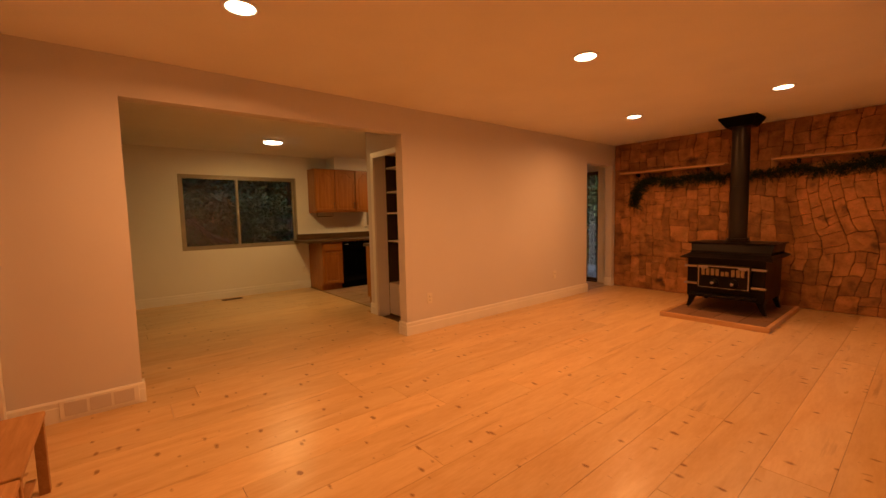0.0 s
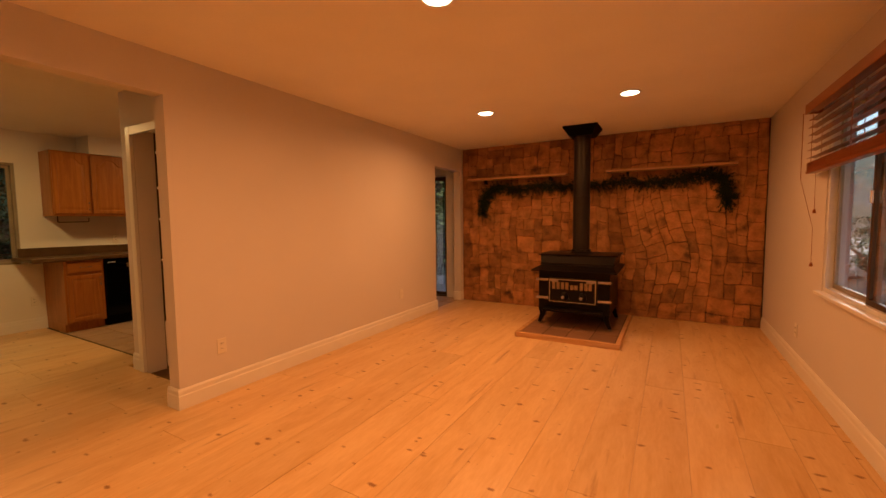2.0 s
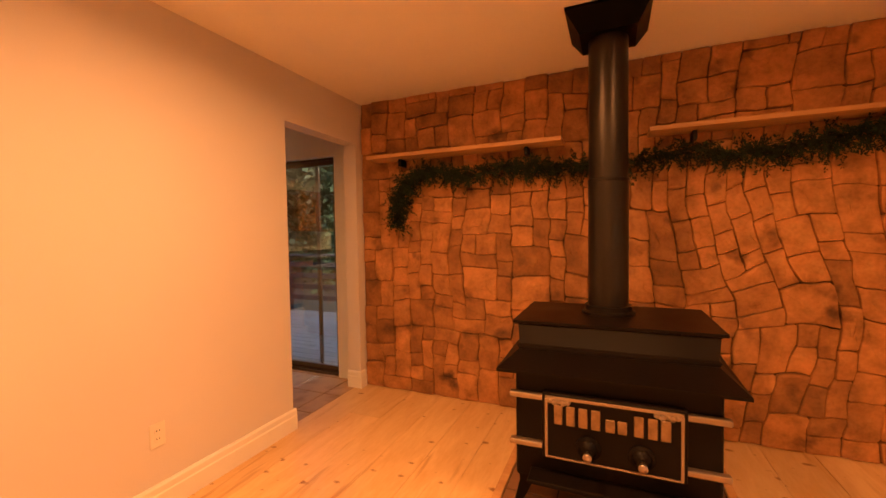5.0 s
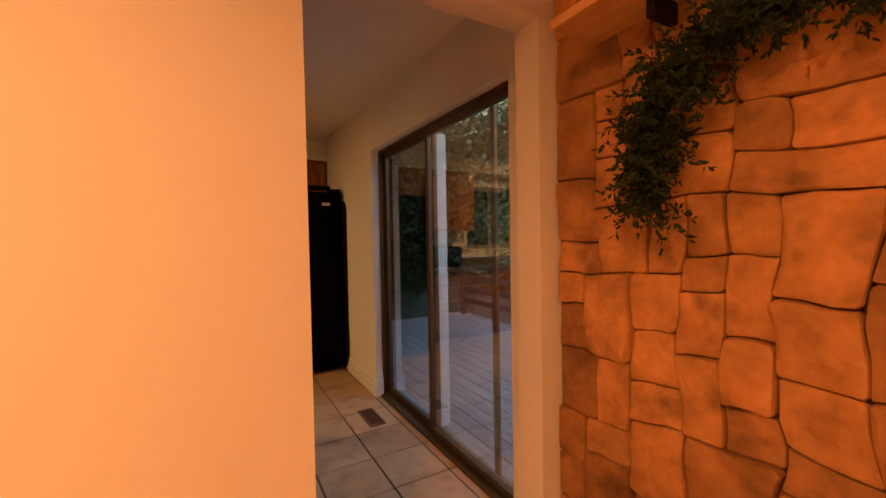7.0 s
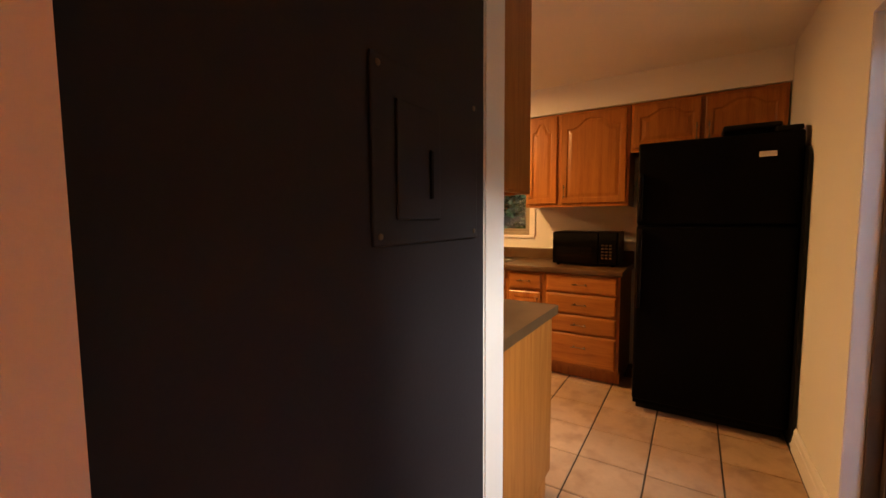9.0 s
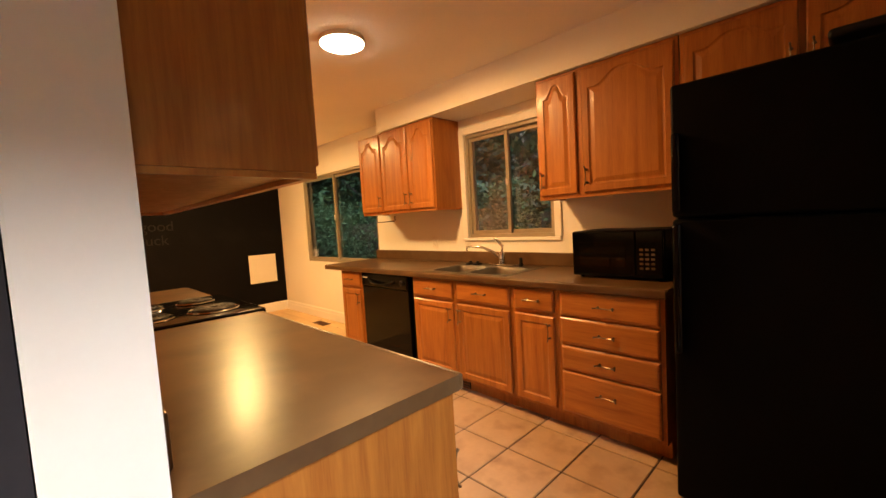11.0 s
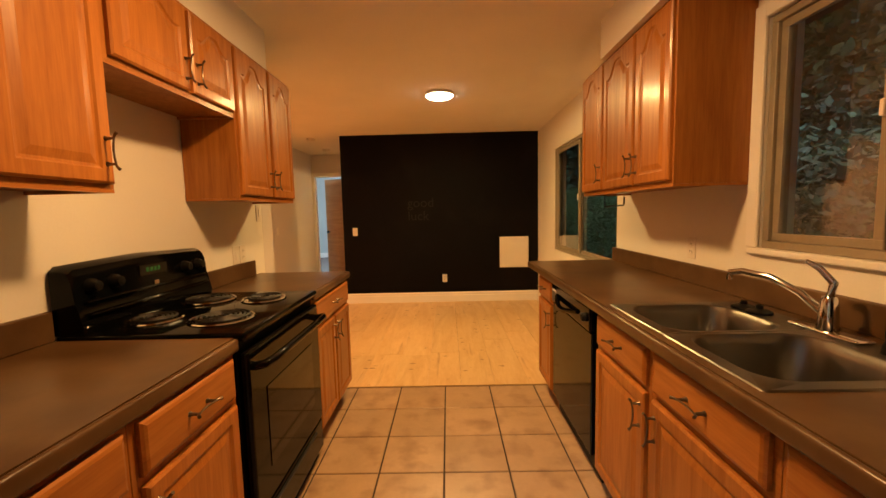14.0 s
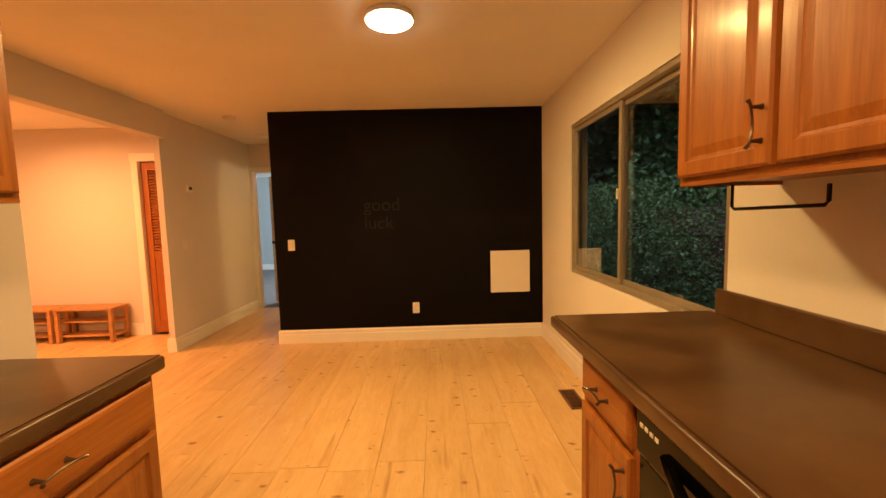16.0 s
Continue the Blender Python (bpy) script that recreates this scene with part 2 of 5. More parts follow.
M_BLUE_WALL = material("blue_wall_paint", (0.42, 0.47, 0.48), 0.8, var=0.03, fine=100)
M_CARPET = material("grey_carpet", (0.16, 0.15, 0.15), 0.95, var=0.25, scale=8, fine=220, bump=0.5)
M_PINE = grained("pine_plank", (0.72, 0.51, 0.26), (0.60, 0.375, 0.16), 0.30, "Y", knots=0.85, random=0.07, width=5, spec=0.4)
M_SUB = material("subfloor", (0.16, 0.09, 0.045), 0.9)
M_OAK = grained("honey_oak", (0.42, 0.160, 0.030), (0.27, 0.088, 0.014), 0.38, "Z", random=0.10, coat=0.16, width=14)
M_OAK_H = grained("honey_oak_level", (0.42, 0.160, 0.030), (0.27, 0.088, 0.014), 0.38, "X", random=0.10, coat=0.16, width=14)
M_BENCH = grained("pine_bench", (0.50, 0.27, 0.11), (0.36, 0.17, 0.06), 0.5, "X", knots=0.6, random=0.12)
M_SHELF = grained("pine_shelf", (0.56, 0.33, 0.15), (0.42, 0.22, 0.09), 0.5, "X", random=0.08)
M_LOUVER = grained("stained_louver_wood", (0.40, 0.14, 0.035), (0.28, 0.085, 0.02), 0.45, "Z", random=0.06)
M_BLIND = grained("cherry_blind", (0.30, 0.09, 0.03), (0.19, 0.05, 0.018), 0.35, "Y", random=0.08, coat=0.3)
M_TILE = material("beige_tile", (0.42, 0.285, 0.17), 0.33, var=0.14, scale=6, fine=45, bump=0.05, random=0.07, dark=(0.27, 0.165, 0.095), dark_scale=7, dark_at=0.5, dark_soft=0.25)
M_GROUT = material("tile_grout", (0.06, 0.042, 0.03), 0.9, var=0.2, fine=80, bump=0.3)
M_STONE = material("tan_fieldstone", (0.335, 0.157, 0.058), 0.78, var=0.5, scale=9, fine=48, bump=1.0, random=0.30, spec=0.3, dark=(0.05, 0.026, 0.016), dark_scale=4.6, dark_at=0.585, dark_soft=0.16)
M_MORTAR = material("stone_mortar", (0.075, 0.036, 0.018), 0.95, var=0.25, scale=9, fine=70, bump=0.6)
M_LAMINATE = material("brown_laminate", (0.112, 0.062, 0.027), 0.30, var=0.2, scale=6, fine=60, bump=0.0, spec=0.33, dark=(0.070, 0.035, 0.014), dark_scale=4.5, dark_at=0.42, dark_soft=0.22, rough_var=0.03)
M_BLACK_GLOSS = material("black_enamel", (0.002, 0.002, 0.0022), 0.10, spec=0.14, var=0.1, scale=3, fine=30, bump=0.0, rough_var=0.04)
M_BLACK_APPL = material("black_textured_metal", (0.0025, 0.0025, 0.003), 0.4, var=0.15, scale=8, fine=200, bump=0.1, spec=0.035)
M_BLACK_MATT = material("black_plastic", (0.004, 0.004, 0.0042), 0.45, var=0.2, fine=120, bump=0.05, spec=0.2)
M_DARK_GLASS = material("dark_oven_glass", (0.003, 0.0027, 0.0024), 0.06, spec=0.25, var=0.05, bump=0.0, rough_var=0.02)
M_IRON = material("black_cast_iron", (0.0065, 0.0045, 0.0035), 0.36, metal=0.0, var=0.3, scale=5, fine=80, bump=0.12, spec=0.11)
M_FLUE = material("dull_flue_pipe", (0.034, 0.028, 0.022), 0.36, metal=0.75, var=0.3, scale=3, stretch=(3, 3, 0.7), fine=40, bump=0.06, dark=(0.02, 0.015, 0.012), dark_scale=3, dark_at=0.5, dark_soft=0.3)
M_STEEL = material("brushed_steel", (0.20, 0.19, 0.175), 0.33, metal=1.0, var=0.08, scale=4, stretch=(1, 12, 1), fine=80, bump=0.02)
M_CHROME = material("chrome", (0.68, 0.67, 0.65), 0.12, metal=1.0, var=0.04, bump=0.0, rough_var=0.04)
M_PULL = material("antique_pewter", (0.16, 0.12, 0.085), 0.34, metal=0.9, var=0.2, fine=60, bump=0.05)
M_NICKEL = material("nickel_hinge", (0.34, 0.28, 0.22), 0.35, metal=0.9, var=0.15, bump=0.03)
M_COIL = material("burner_coil", (0.018, 0.016, 0.015), 0.5, metal=0.5, var=0.2, bump=0.1)
M_PLATE = material("ivory_plastic", (0.74, 0.70, 0.63), 0.4, var=0.03, bump=0.01)
M_ALU = material("dark_bronze_aluminium", (0.10, 0.065, 0.04), 0.42, metal=0.6, var=0.2, scale=8, fine=90, bump=0.05)
M_ALU_LIGHT = material("grey_aluminium", (0.33, 0.29, 0.22), 0.45, metal=0.3, var=0.15, scale=8, fine=90, bump=0.04)
M_PALE_ALU = material("pale_aluminium", (0.70, 0.70, 0.69), 0.45, metal=0.05, var=0.12, scale=8, fine=90, bump=0.04)
M_SOFFIT = material("brown_eave_paint", (0.07, 0.052, 0.04), 0.8, var=0.2, scale=3, fine=40, bump=0.2)
M_BROWN_SILL = material("brown_vent_metal", (0.16, 0.075, 0.045), 0.5, metal=0.3, var=0.15, bump=0.05)
M_GLASS = glass("window_glass")
M_SLIDER_GLASS = glass("patio_glass", (0.92, 0.94, 0.95), 0.20)
M_DECK = grained("grey_deck_board", (0.30, 0.295, 0.29), (0.12, 0.115, 0.11), 0.4, "X", random=0.14, bump=0.15)
M_FENCE = grained("weathered_fence_and_niche_shade", (0.075, 0.043, 0.026), (0.045, 0.027, 0.017), 0.8, "Z", random=0.2, bump=0.15)
M_RAIL = material("dark_rail_paint", (0.022, 0.024, 0.028), 0.6, var=0.2)
M_BARK = material("bark", (0.06, 0.045, 0.035), 0.9, var=0.4, stretch=(3, 3, 0.6), scale=5, fine=40, bump=0.8)
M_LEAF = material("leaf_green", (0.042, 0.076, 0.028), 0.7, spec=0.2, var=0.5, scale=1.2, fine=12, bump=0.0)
# lighter copy of the leaf green: daylight on the north foliage, put into the colour
M_LEAF_LIT = material("painted_lit_leaf_green", (0.085, 0.115, 0.045), 0.6, spec=0.3, var=0.6, scale=0.9, fine=10, bump=0.0)
M_LEAF_B = material("blue_green_leaf", (0.036, 0.064, 0.038), 0.7, spec=0.2, var=0.5, scale=1.5, fine=12, bump=0.0)
M_GRASS = material("hill_grass", (0.050, 0.056, 0.038), 0.9, var=0.45, scale=0.8, fine=14, bump=0.5, dark=(0.078, 0.078, 0.074), dark_scale=0.5, dark_at=0.52, dark_soft=0.12)
M_ROCK = material("grey_rock", (0.23, 0.23, 0.24), 0.9, var=0.4, scale=4, fine=30, bump=0.7, random=0.2)
M_NEEDLE = material("garland_green", (0.018, 0.035, 0.018), 0.7, var=0.5, scale=12, fine=60, bump=0.0, spec=0.2)
M_CHALK = material("faint_chalk", (0.013, 0.0125, 0.0135), 0.9, var=0.5, scale=30, fine=120)
M_GOLD_LETTER = material("worn_brass_relief", (0.26, 0.17, 0.09), 0.4, metal=0.6, var=0.4, scale=25, fine=90, bump=0.1)
M_DISPLAY = emitter("green_clock_digits", (0.30, 0.60, 0.08), 0.012)
M_CAN_GLOW = emitter("recessed_lamp_glow", (1.0, 0.80, 0.52), 2.2)
M_DISC_GLOW = emitter("disc_lamp_glow", (1.0, 0.83, 0.58), 2.2)

# ---- floors ----
floor = structure("floor", box((-4.1, -8.8, -0.12), (4.1, 5.1, -0.022)), M_SUB, "wide knotty pine plank floor with dark knots and scratches", "floor")
tile_floor = structure("kitchen_floor", boxes(((XW, 0.80, -0.022), (XK, YP, -0.006)), ((XW, YP, -0.022), (-0.06, 5.0, -0.006))), M_GROUT, "square beige ceramic tiles with dark grout lines", "floor")
structure("bedroom_carpet", box((-1.62, YBR, -0.022), (3.2, YH - 0.06, 0.0)), M_CARPET, "grey bedroom carpet beyond the hall doorway", "carpet")

# ---- walls ----
H0, H1 = -0.02, CEIL + 0.02
structure("wall_divider", boxes(
    ((-WT, YO1, H0), (0, YJ0, H1)), ((-WT, YO0, ZO), (0, YO1, H1)), ((-WH, YH - 0.12, H0), (0, YO0, H1)),
    ((-WT, YJ0, ZD), (0, YJ1, H1)), ((-WT, YJ1, H0), (0, 5.02, H1))), M_WALL, "beige painted dividing wall with a wide opening and a passage", "wall")
structure("wall_east", boxes(
    ((XR, YBACK - 0.1, H0), (XR + 0.14, 1.35, H1)), ((XR, 2.80, H0), (XR + 0.14, 5.02, H1)),
    ((XR, 1.35, H0), (XR + 0.14, 2.80, 0.765)), ((XR, 1.35, 2.06), (XR + 0.14, 2.80, H1))), M_WALL, "beige painted wall with a wide sliding window", "wall")
structure("wall_north", box((0.001, YS, H0), (XR - 0.001, 5.02, H1)), M_MORTAR, "wall of tan fieldstones in dark mortar behind the wood stove", "stone wall")
structure("wall_rear", boxes(
    ((0.003, YBACK - 0.12, H0), (0.08, YBACK, H1)), ((0.66, YBACK - 0.12, H0), (XR - 0.003, YBACK, H1)), ((0.08, YBACK - 0.12, 2.05), (0.66, YBACK, H1))), M_WALL, "beige painted rear wall with a closet doorway", "wall")
structure("wall_closet", boxes(((0.003, -3.3, H0), (0.9, -3.2, H1)), ((0.9, -3.3, H0), (1.0, YBACK - 0.123, H1))), M_WALL, "plain wall behind the closet door", "wall")
structure("wall_west", boxes(
    ((XW - 0.14, YB - 0.13, H0), (XW, -1.20, H1)), ((XW - 0.14, 0.633, H0), (XW, 2.06, H1)), ((XW - 0.14, 2.95, H0), (XW, 5.02, H1)),
    ((XW - 0.14, -1.20, H0), (XW, 0.633, 0.83)), ((XW - 0.14, -1.20, 2.047), (XW, 0.633, H1)),
    ((XW - 0.14, 2.06, H0), (XW, 2.95, 1.14)), ((XW - 0.14, 2.06, 2.07), (XW, 2.95, H1))), M_WHITE_WALL, "off-white painted wall with two sliding windows", "wall")
structure("wall_black", box((XW + 0.002, YB - 0.125, H0), (-1.074, YB, H1)), M_BLACK_WALL, "black chalkboard-painted dining wall with faint chalk marks", "wall")
structure("wall_hall_side", boxes(((-1.199, -3.13, H0), (-1.078, YB - 0.127, H1)), ((-1.199, YH, H0), (-1.078, -3.80, H1)), ((-1.199, -3.80, 2.03), (-1.078, -3.13, H1))), M_WALL, "beige hall wall with a side doorway", "wall")
structure("wall_side_room", boxes(((-2.7, YH - 0.12, H0), (-2.6, YB - 0.13, H1)), ((-2.6, YH - 0.12, H0), (-1.722, YH, H1)), ((-2.6, YB - 0.16, H0), (-1.202, YB - 0.128, H1))), M_WHITE_WALL, "plain white wall of the lit side room", "wall")
structure("wall_hall_end", boxes(((-1.6, YH - 0.12, H0), (-0.90, YH - 0.002, H1)), ((-0.11, YH - 0.12, H0), (-WH - 0.002, YH - 0.002, H1)), ((-0.90, YH - 0.12, 2.03), (-0.11, YH - 0.002, H1))), M_WALL, "beige hall end wall with a bedroom doorway", "wall")
structure("wall_bedroom", boxes(((-1.72, YBR - 0.1, H0), (3.3, YBR, H1)), ((3.2, YBR, H0), (3.3, YH - 0.122, H1)), ((0.002, YH - 0.12, H0), (3.3, YH, H1)),
                                ((-1.72, YBR, H0), (-1.62, -7.4, H1)), ((-1.72, -4.9, H0), (-1.62, YH - 0.125, H1)),
                                ((-1.72, -7.4, H0), (-1.62, -4.9, 0.8)), ((-1.72, -7.4, 2.1), (-1.62, -4.9, H1))), M_BLUE_WALL, "pale blue-grey bedroom wall", "wall")
structure("wall_kitchen_back", boxes(
    ((XK, 0.80, H0), (XK + 0.10, YP - 0.1, H1)), ((XK, YP - 0.1, H0), (XK + 0.135, YP - 0.001, H1))), M_WHITE_WALL, "off-white kitchen wall behind the range", "wall")
structure("wall_panel", box((XK + 0.137, YP - 0.1, H0), (-WT - 0.002, YP, H1)), M_PANEL_WALL, "dark brown-black painted wall with a breaker panel", "wall")
structure("trim_panel_corner", box((XK - 0.002, YP, 0.0), (XK + 0.13, YP + 0.006, CEIL)), M_TRIM, "white corner trim beside the dark wall", "trim")
structure("wall_niche", boxes(((XK + 0.0, 0.64, H0), (-1.02, 0.798, H1)), ((-1.128, 1.25, H0), (-WT - 0.002, 1.33, H1)), ((-1.02, 0.64, 2.10), (-WT - 0.002, 1.25, H1))), M_WALL, "beige shelf niche at the end of the thick wall", "wall")
# fence brown for the dark wood, with the niche's shade put into the colour
structure("niche_side", box((-1.10, 0.80, H0), (-1.02, 1.249, H1)), M_FENCE, "dark brown wood side of the shelf niche, shade included in its colour", "wall panel")
structure("wall_patio", boxes(
    ((XW + 0.002, YG, H0), (-2.12, 5.02, H1)), ((-0.34, YG, H0), (-WT - 0.002, 5.02, H1)), ((-2.12, YG, 2.05), (-0.34, 5.02, H1))), M_WHITE_WALL, "off-white kitchen wall around the patio door", "wall")
structure("soffit_west", box((XW + 0.002, 1.235, 2.212), (-3.545, YG - 0.002, H1)), M_WHITE_WALL, "off-white boxed soffit above the wall cabinets", "soffit")
structure("soffit_east", box((-1.515, 1.228, 2.212), (XK - 0.002, YP - 0.003, H1)), M_WHITE_WALL, "off-white boxed soffit above the wall cabinets", "soffit")
structure("ceiling", boxes(((-4.1, -2.24, CEIL), (4.1, 5.1, CEIL + 0.12)), ((-2.75, YH - 0.13, CEIL), (-1.75, -2.24, CEIL + 0.12)), ((-1.75, -8.8, CEIL), (4.1, -2.24, CEIL + 0.12))), M_CEIL, "white textured ceiling", "ceiling")

structure("eave", boxes(((4.102, -7.0, 2.42), (4.85, 5.9, 2.58)), ((-4.85, -2.9, 2.42), (-4.102, 5.9, 2.58)), ((-4.101, 5.102, 2.42), (4.101, 5.45, 2.58))), M_SOFFIT, "dark brown roof eave round the house", "eave")


def baseboard(a, b, out, height=0.145, thick=0.018):
    """A moulded skirting from a to b (x, y); out points into the room. Lower board, stepped cap."""
    a, b, o = Vector((*a, 0)), Vector((*b, 0)), Vector((*out, 0))
    bm = bmesh.new()
    prof = [(0.001, 0.0), (thick, 0.0), (thick, height * 0.66), (thick * 0.78, height * 0.70), (thick * 0.78, height * 0.90), (thick * 0.4, height), (0.001, height)]
    ring_loops(bm, [[p + o * d + Vector((0, 0, z)) for d, z in prof] for p in (a, b)])
    return structure("baseboard", bm, M_TRIM, "white moulded baseboard along the wall", "baseboard")


T = 0.018
baseboard((0, YO1 - T), (0, YJ0 + T), (1, 0))
baseboard((0, YO1), (-WT - 0.012, YO1), (0, -1))
baseboard((0, YJ0), (-WT, YJ0), (0, 1))
baseboard((0, YJ1), (-WT, YJ1), (0, -1))
baseboard((0, YJ1 - T), (0, YS - 0.03), (1, 0))
baseboard((0, YBACK), (0, YO0 + T), (1, 0))
baseboard((0, YO0), (-WH, YO0), (0, 1))
baseboard((-WH, YH), (-WH, YO0 + T), (-1, 0))
baseboard((XR, YS - 0.04), (XR, YBACK), (-1, 0))
baseboard((XR, YBACK), (0.74, YBACK), (0, 1))
baseboard((XW, YB), (-1.074 + T, YB), (0, 1))
baseboard((XW, YB), (XW, 0.82), (1, 0))
baseboard((-1.078, -3.13), (-1.078, YB - 0.02), (1, 0))
baseboard((XW + 0.9, YG), (-2.12 + T, YG), (0, -1))
baseboard((-2.12, YG), (-2.12, YG + 0.07), (1, 0), 0.19)
baseboard((XK, 0.64), (-1.02, 0.64), (0, -1))
baseboard((-1.6, YBR), (3.19, YBR), (0, 1))


# ---- windows and the patio door ----
def sash(parent, name, axis, at, u0, u1, z0, z1, w, d, mat):
    """A rectangular frame of bars in the plane axis = at, and its pane."""
    def pt(u, v, z):
        return (at + v, u, z) if axis == "x" else (u, at + v, z)
    bars = [((u0, z0), (u1, z0 + w)), ((u0, z1 - w), (u1, z1)), ((u0, z0 + w), (u0 + w, z1 - w)), ((u1 - w, z0 + w), (u1, z1 - w))]
    bm = bmesh.new()
    for (a, b), (c, e) in bars:
        cube(bm, pt(a, -d / 2, b), pt(c, d / 2, e), 0.002, 1)
    fr = part(name, bm, mat, parent)
    g = part("pane", box(pt(u0 + w - 0.003, -0.002, z0 + w - 0.003), pt(u1 - w + 0.003, 0.002, z1 - w + 0.003)), M_GLASS if axis == "x" else M_SLIDER_GLASS, fr, "clear window glass")
    g.visible_shadow = False
    return fr


def window(name, at, inward, y0, y1, z0, z1, split, label, sill=True, casing=False, metal=None, inner=None, reach=0.035):
    """A two-part aluminium slider window set in a wall at x = at; inward is +1 or -1."""
    w = thing(name, pose(0, 0, 0), label, "window", kind="structure")
    out = at - inward * 0.048
    bm = bmesh.new()
    for lo, hi in (((y0, z0), (y1, z0 + 0.03)), ((y0, z1 - 0.03), (y1, z1)), ((y0, z0 + 0.03), (y0 + 0.03, z1 - 0.03)), ((y1 - 0.03, z0 + 0.03), (y1, z1 - 0.03))):
        cube(bm, (out - 0.04, lo[0], lo[1]), (out + 0.04, hi[0], hi[1]), 0.003, 1)
    metal = metal or M_ALU
    part("window_frame", bm, metal, w, "aluminium window frame")
    sash(w, "sash", "x", out + inward * 0.014, y0 + 0.031, split + 0.02, z0 + 0.031, z1 - 0.031, 0.032, 0.022, inner or metal)
    sash(w, "sash", "x", out - inward * 0.014, split - 0.02, y1 - 0.031, z0 + 0.031, z1 - 0.031, 0.032, 0.022, M_ALU_LIGHT)
    part("latch", box((out + inward * 0.026, split - 0.008, z0 + (z1 - z0) * 0.475), (out + inward * 0.040, split + 0.006, z0 + (z1 - z0) * 0.53), 0.003), M_PLATE, w, "pale plastic latch")
    if sill:
        part("window_sill", box((at - inward * 0.035, y0 - 0.05, z0 - 0.028), (at + inward * reach, y1 + 0.05, z0 - 0.001), 0.006), M_TRIM, w, "white painted sill")
    if casing:
        bm = bmesh.new()
        c = 0.06
        for lo, hi in (((y0 - c, z0 + 0.002), (y0 - 0.001, z1 + c)), ((y1 + 0.001, z0 + 0.002), (y1 + c, z1 + c)), ((y0 - 0.001, z1 + 0.001), (y1 + 0.001, z1 + c))):
            cube(bm, (at + inward * 0.001, lo[0], lo[1]), (at + inward * 0.018, hi[0], hi[1]), 0.004, 1)
        part("casing", bm, M_TRIM, w, "white painted casing")
    return w


window("window_1", XR, -1, 1.352, 2.798, 0.767, 2.058, 2.09, "pale and bronze aluminium sliding window above a white sill", metal=M_PALE_ALU, inner=M_ALU)
window("window_2", XW, 1, -1.198, 0.631, 0.832, 2.045, -0.36, "olive-grey aluminium sliding window in the dining wall", sill=False, metal=M_ALU_LIGHT)
window("window_3", XW, 1, 2.062, 2.948, 1.142, 2.068, 2.50, "tan-grey aluminium sliding window over the kitchen sink", casing=True, metal=M_ALU_LIGHT, reach=0.020)

door_1 = thing("door_1", pose(0, 0, 0), "closed bronze aluminium patio sliding door with large glass panels", "patio door", kind="structure")
SY = 4.965
part("window_frame", boxes(((-2.118, SY - 0.03, 0.0), (-2.099, SY + 0.05, 2.048)), ((-0.361, SY - 0.03, 0.0), (-0.342, SY + 0.05, 2.048)), ((-2.099, SY - 0.03, 2.025), (-0.361, SY + 0.05, 2.048)), bevel=0.003), M_ALU, door_1)
part("track", boxes(((-2.085, SY - 0.06, -0.004), (-0.375, SY + 0.05, 0.022)), ((-2.085, SY - 0.012, 0.022), (-0.375, SY - 0.004, 0.034)), ((-2.085, SY + 0.026, 0.022), (-0.375, SY + 0.034, 0.034)), bevel=0.002), M_ALU, door_1, "worn bronze floor track")
sash(door_1, "sliding_panel", "y", SY - 0.008, -1.285, -0.362, 0.034, 2.024, 0.040, 0.03, M_ALU)
sash(door_1, "fixed_panel", "y", SY + 0.03, -2.098, -1.245, 0.034, 2.024, 0.034, 0.03, M_ALU)
part("screen_stile", box((-0.685, SY + 0.06, 0.03), (-0.645, SY + 0.08, 2.02), 0.003), M_ALU, door_1, "bronze insect screen stile")
part("screen_stile", box((-1.345, SY + 0.055, 0.03), (-1.30, SY + 0.145, 2.02), 0.003), M_PALE_ALU, door_1, "pale aluminium screen stile")
structure("trim_patio", box((-2.1195, YG + 0.004, 0.0), (-2.1165, SY - 0.032, 2.046)), M_TRIM, "white painted return beside the patio door", "trim")


# ---- recessed and disc lamps ----
def can_lamp(x, y, share):
    c = thing("recessed_light", pose(x, y, CEIL), "round recessed ceiling light with a white trim ring, lit", "ceiling light", "living room downlights")
    bm = bmesh.new()
    lathe(bm, [(0.098, -0.001), (0.098, -0.006), (0.09, -0.009), (0.078, -0.006), (0.075, -0.001)], n=32)
    part("trim_ring", bm, M_TRIM, c, "white trim ring", True)
    part("bulb", lathe(bmesh.new(), [(0.074, -0.0015), (0.074, -0.006), (0.05, -0.012), (0.01, -0.014)], n=24), M_CAN_GLOW, c, "glowing reflector bulb", True)
    l = new("can_lamp", bpy.data.lights.new("can_lamp", "AREA"))
    l.data.shape, l.data.size, l.data.energy, l.data.color = "DISK", 0.14, CAN_WATTS * share, WARM
    l.data.spread = radians(168)
    l.matrix_world = pose(x, y, CEIL - 0.02)


for x, y, share in ((1.90, 0.76, 1.25), (2.615, 2.98, 0.58), (1.222, 2.944, 0.98), (1.16, -1.40, 1.2)):
    can_lamp(x, y, share)


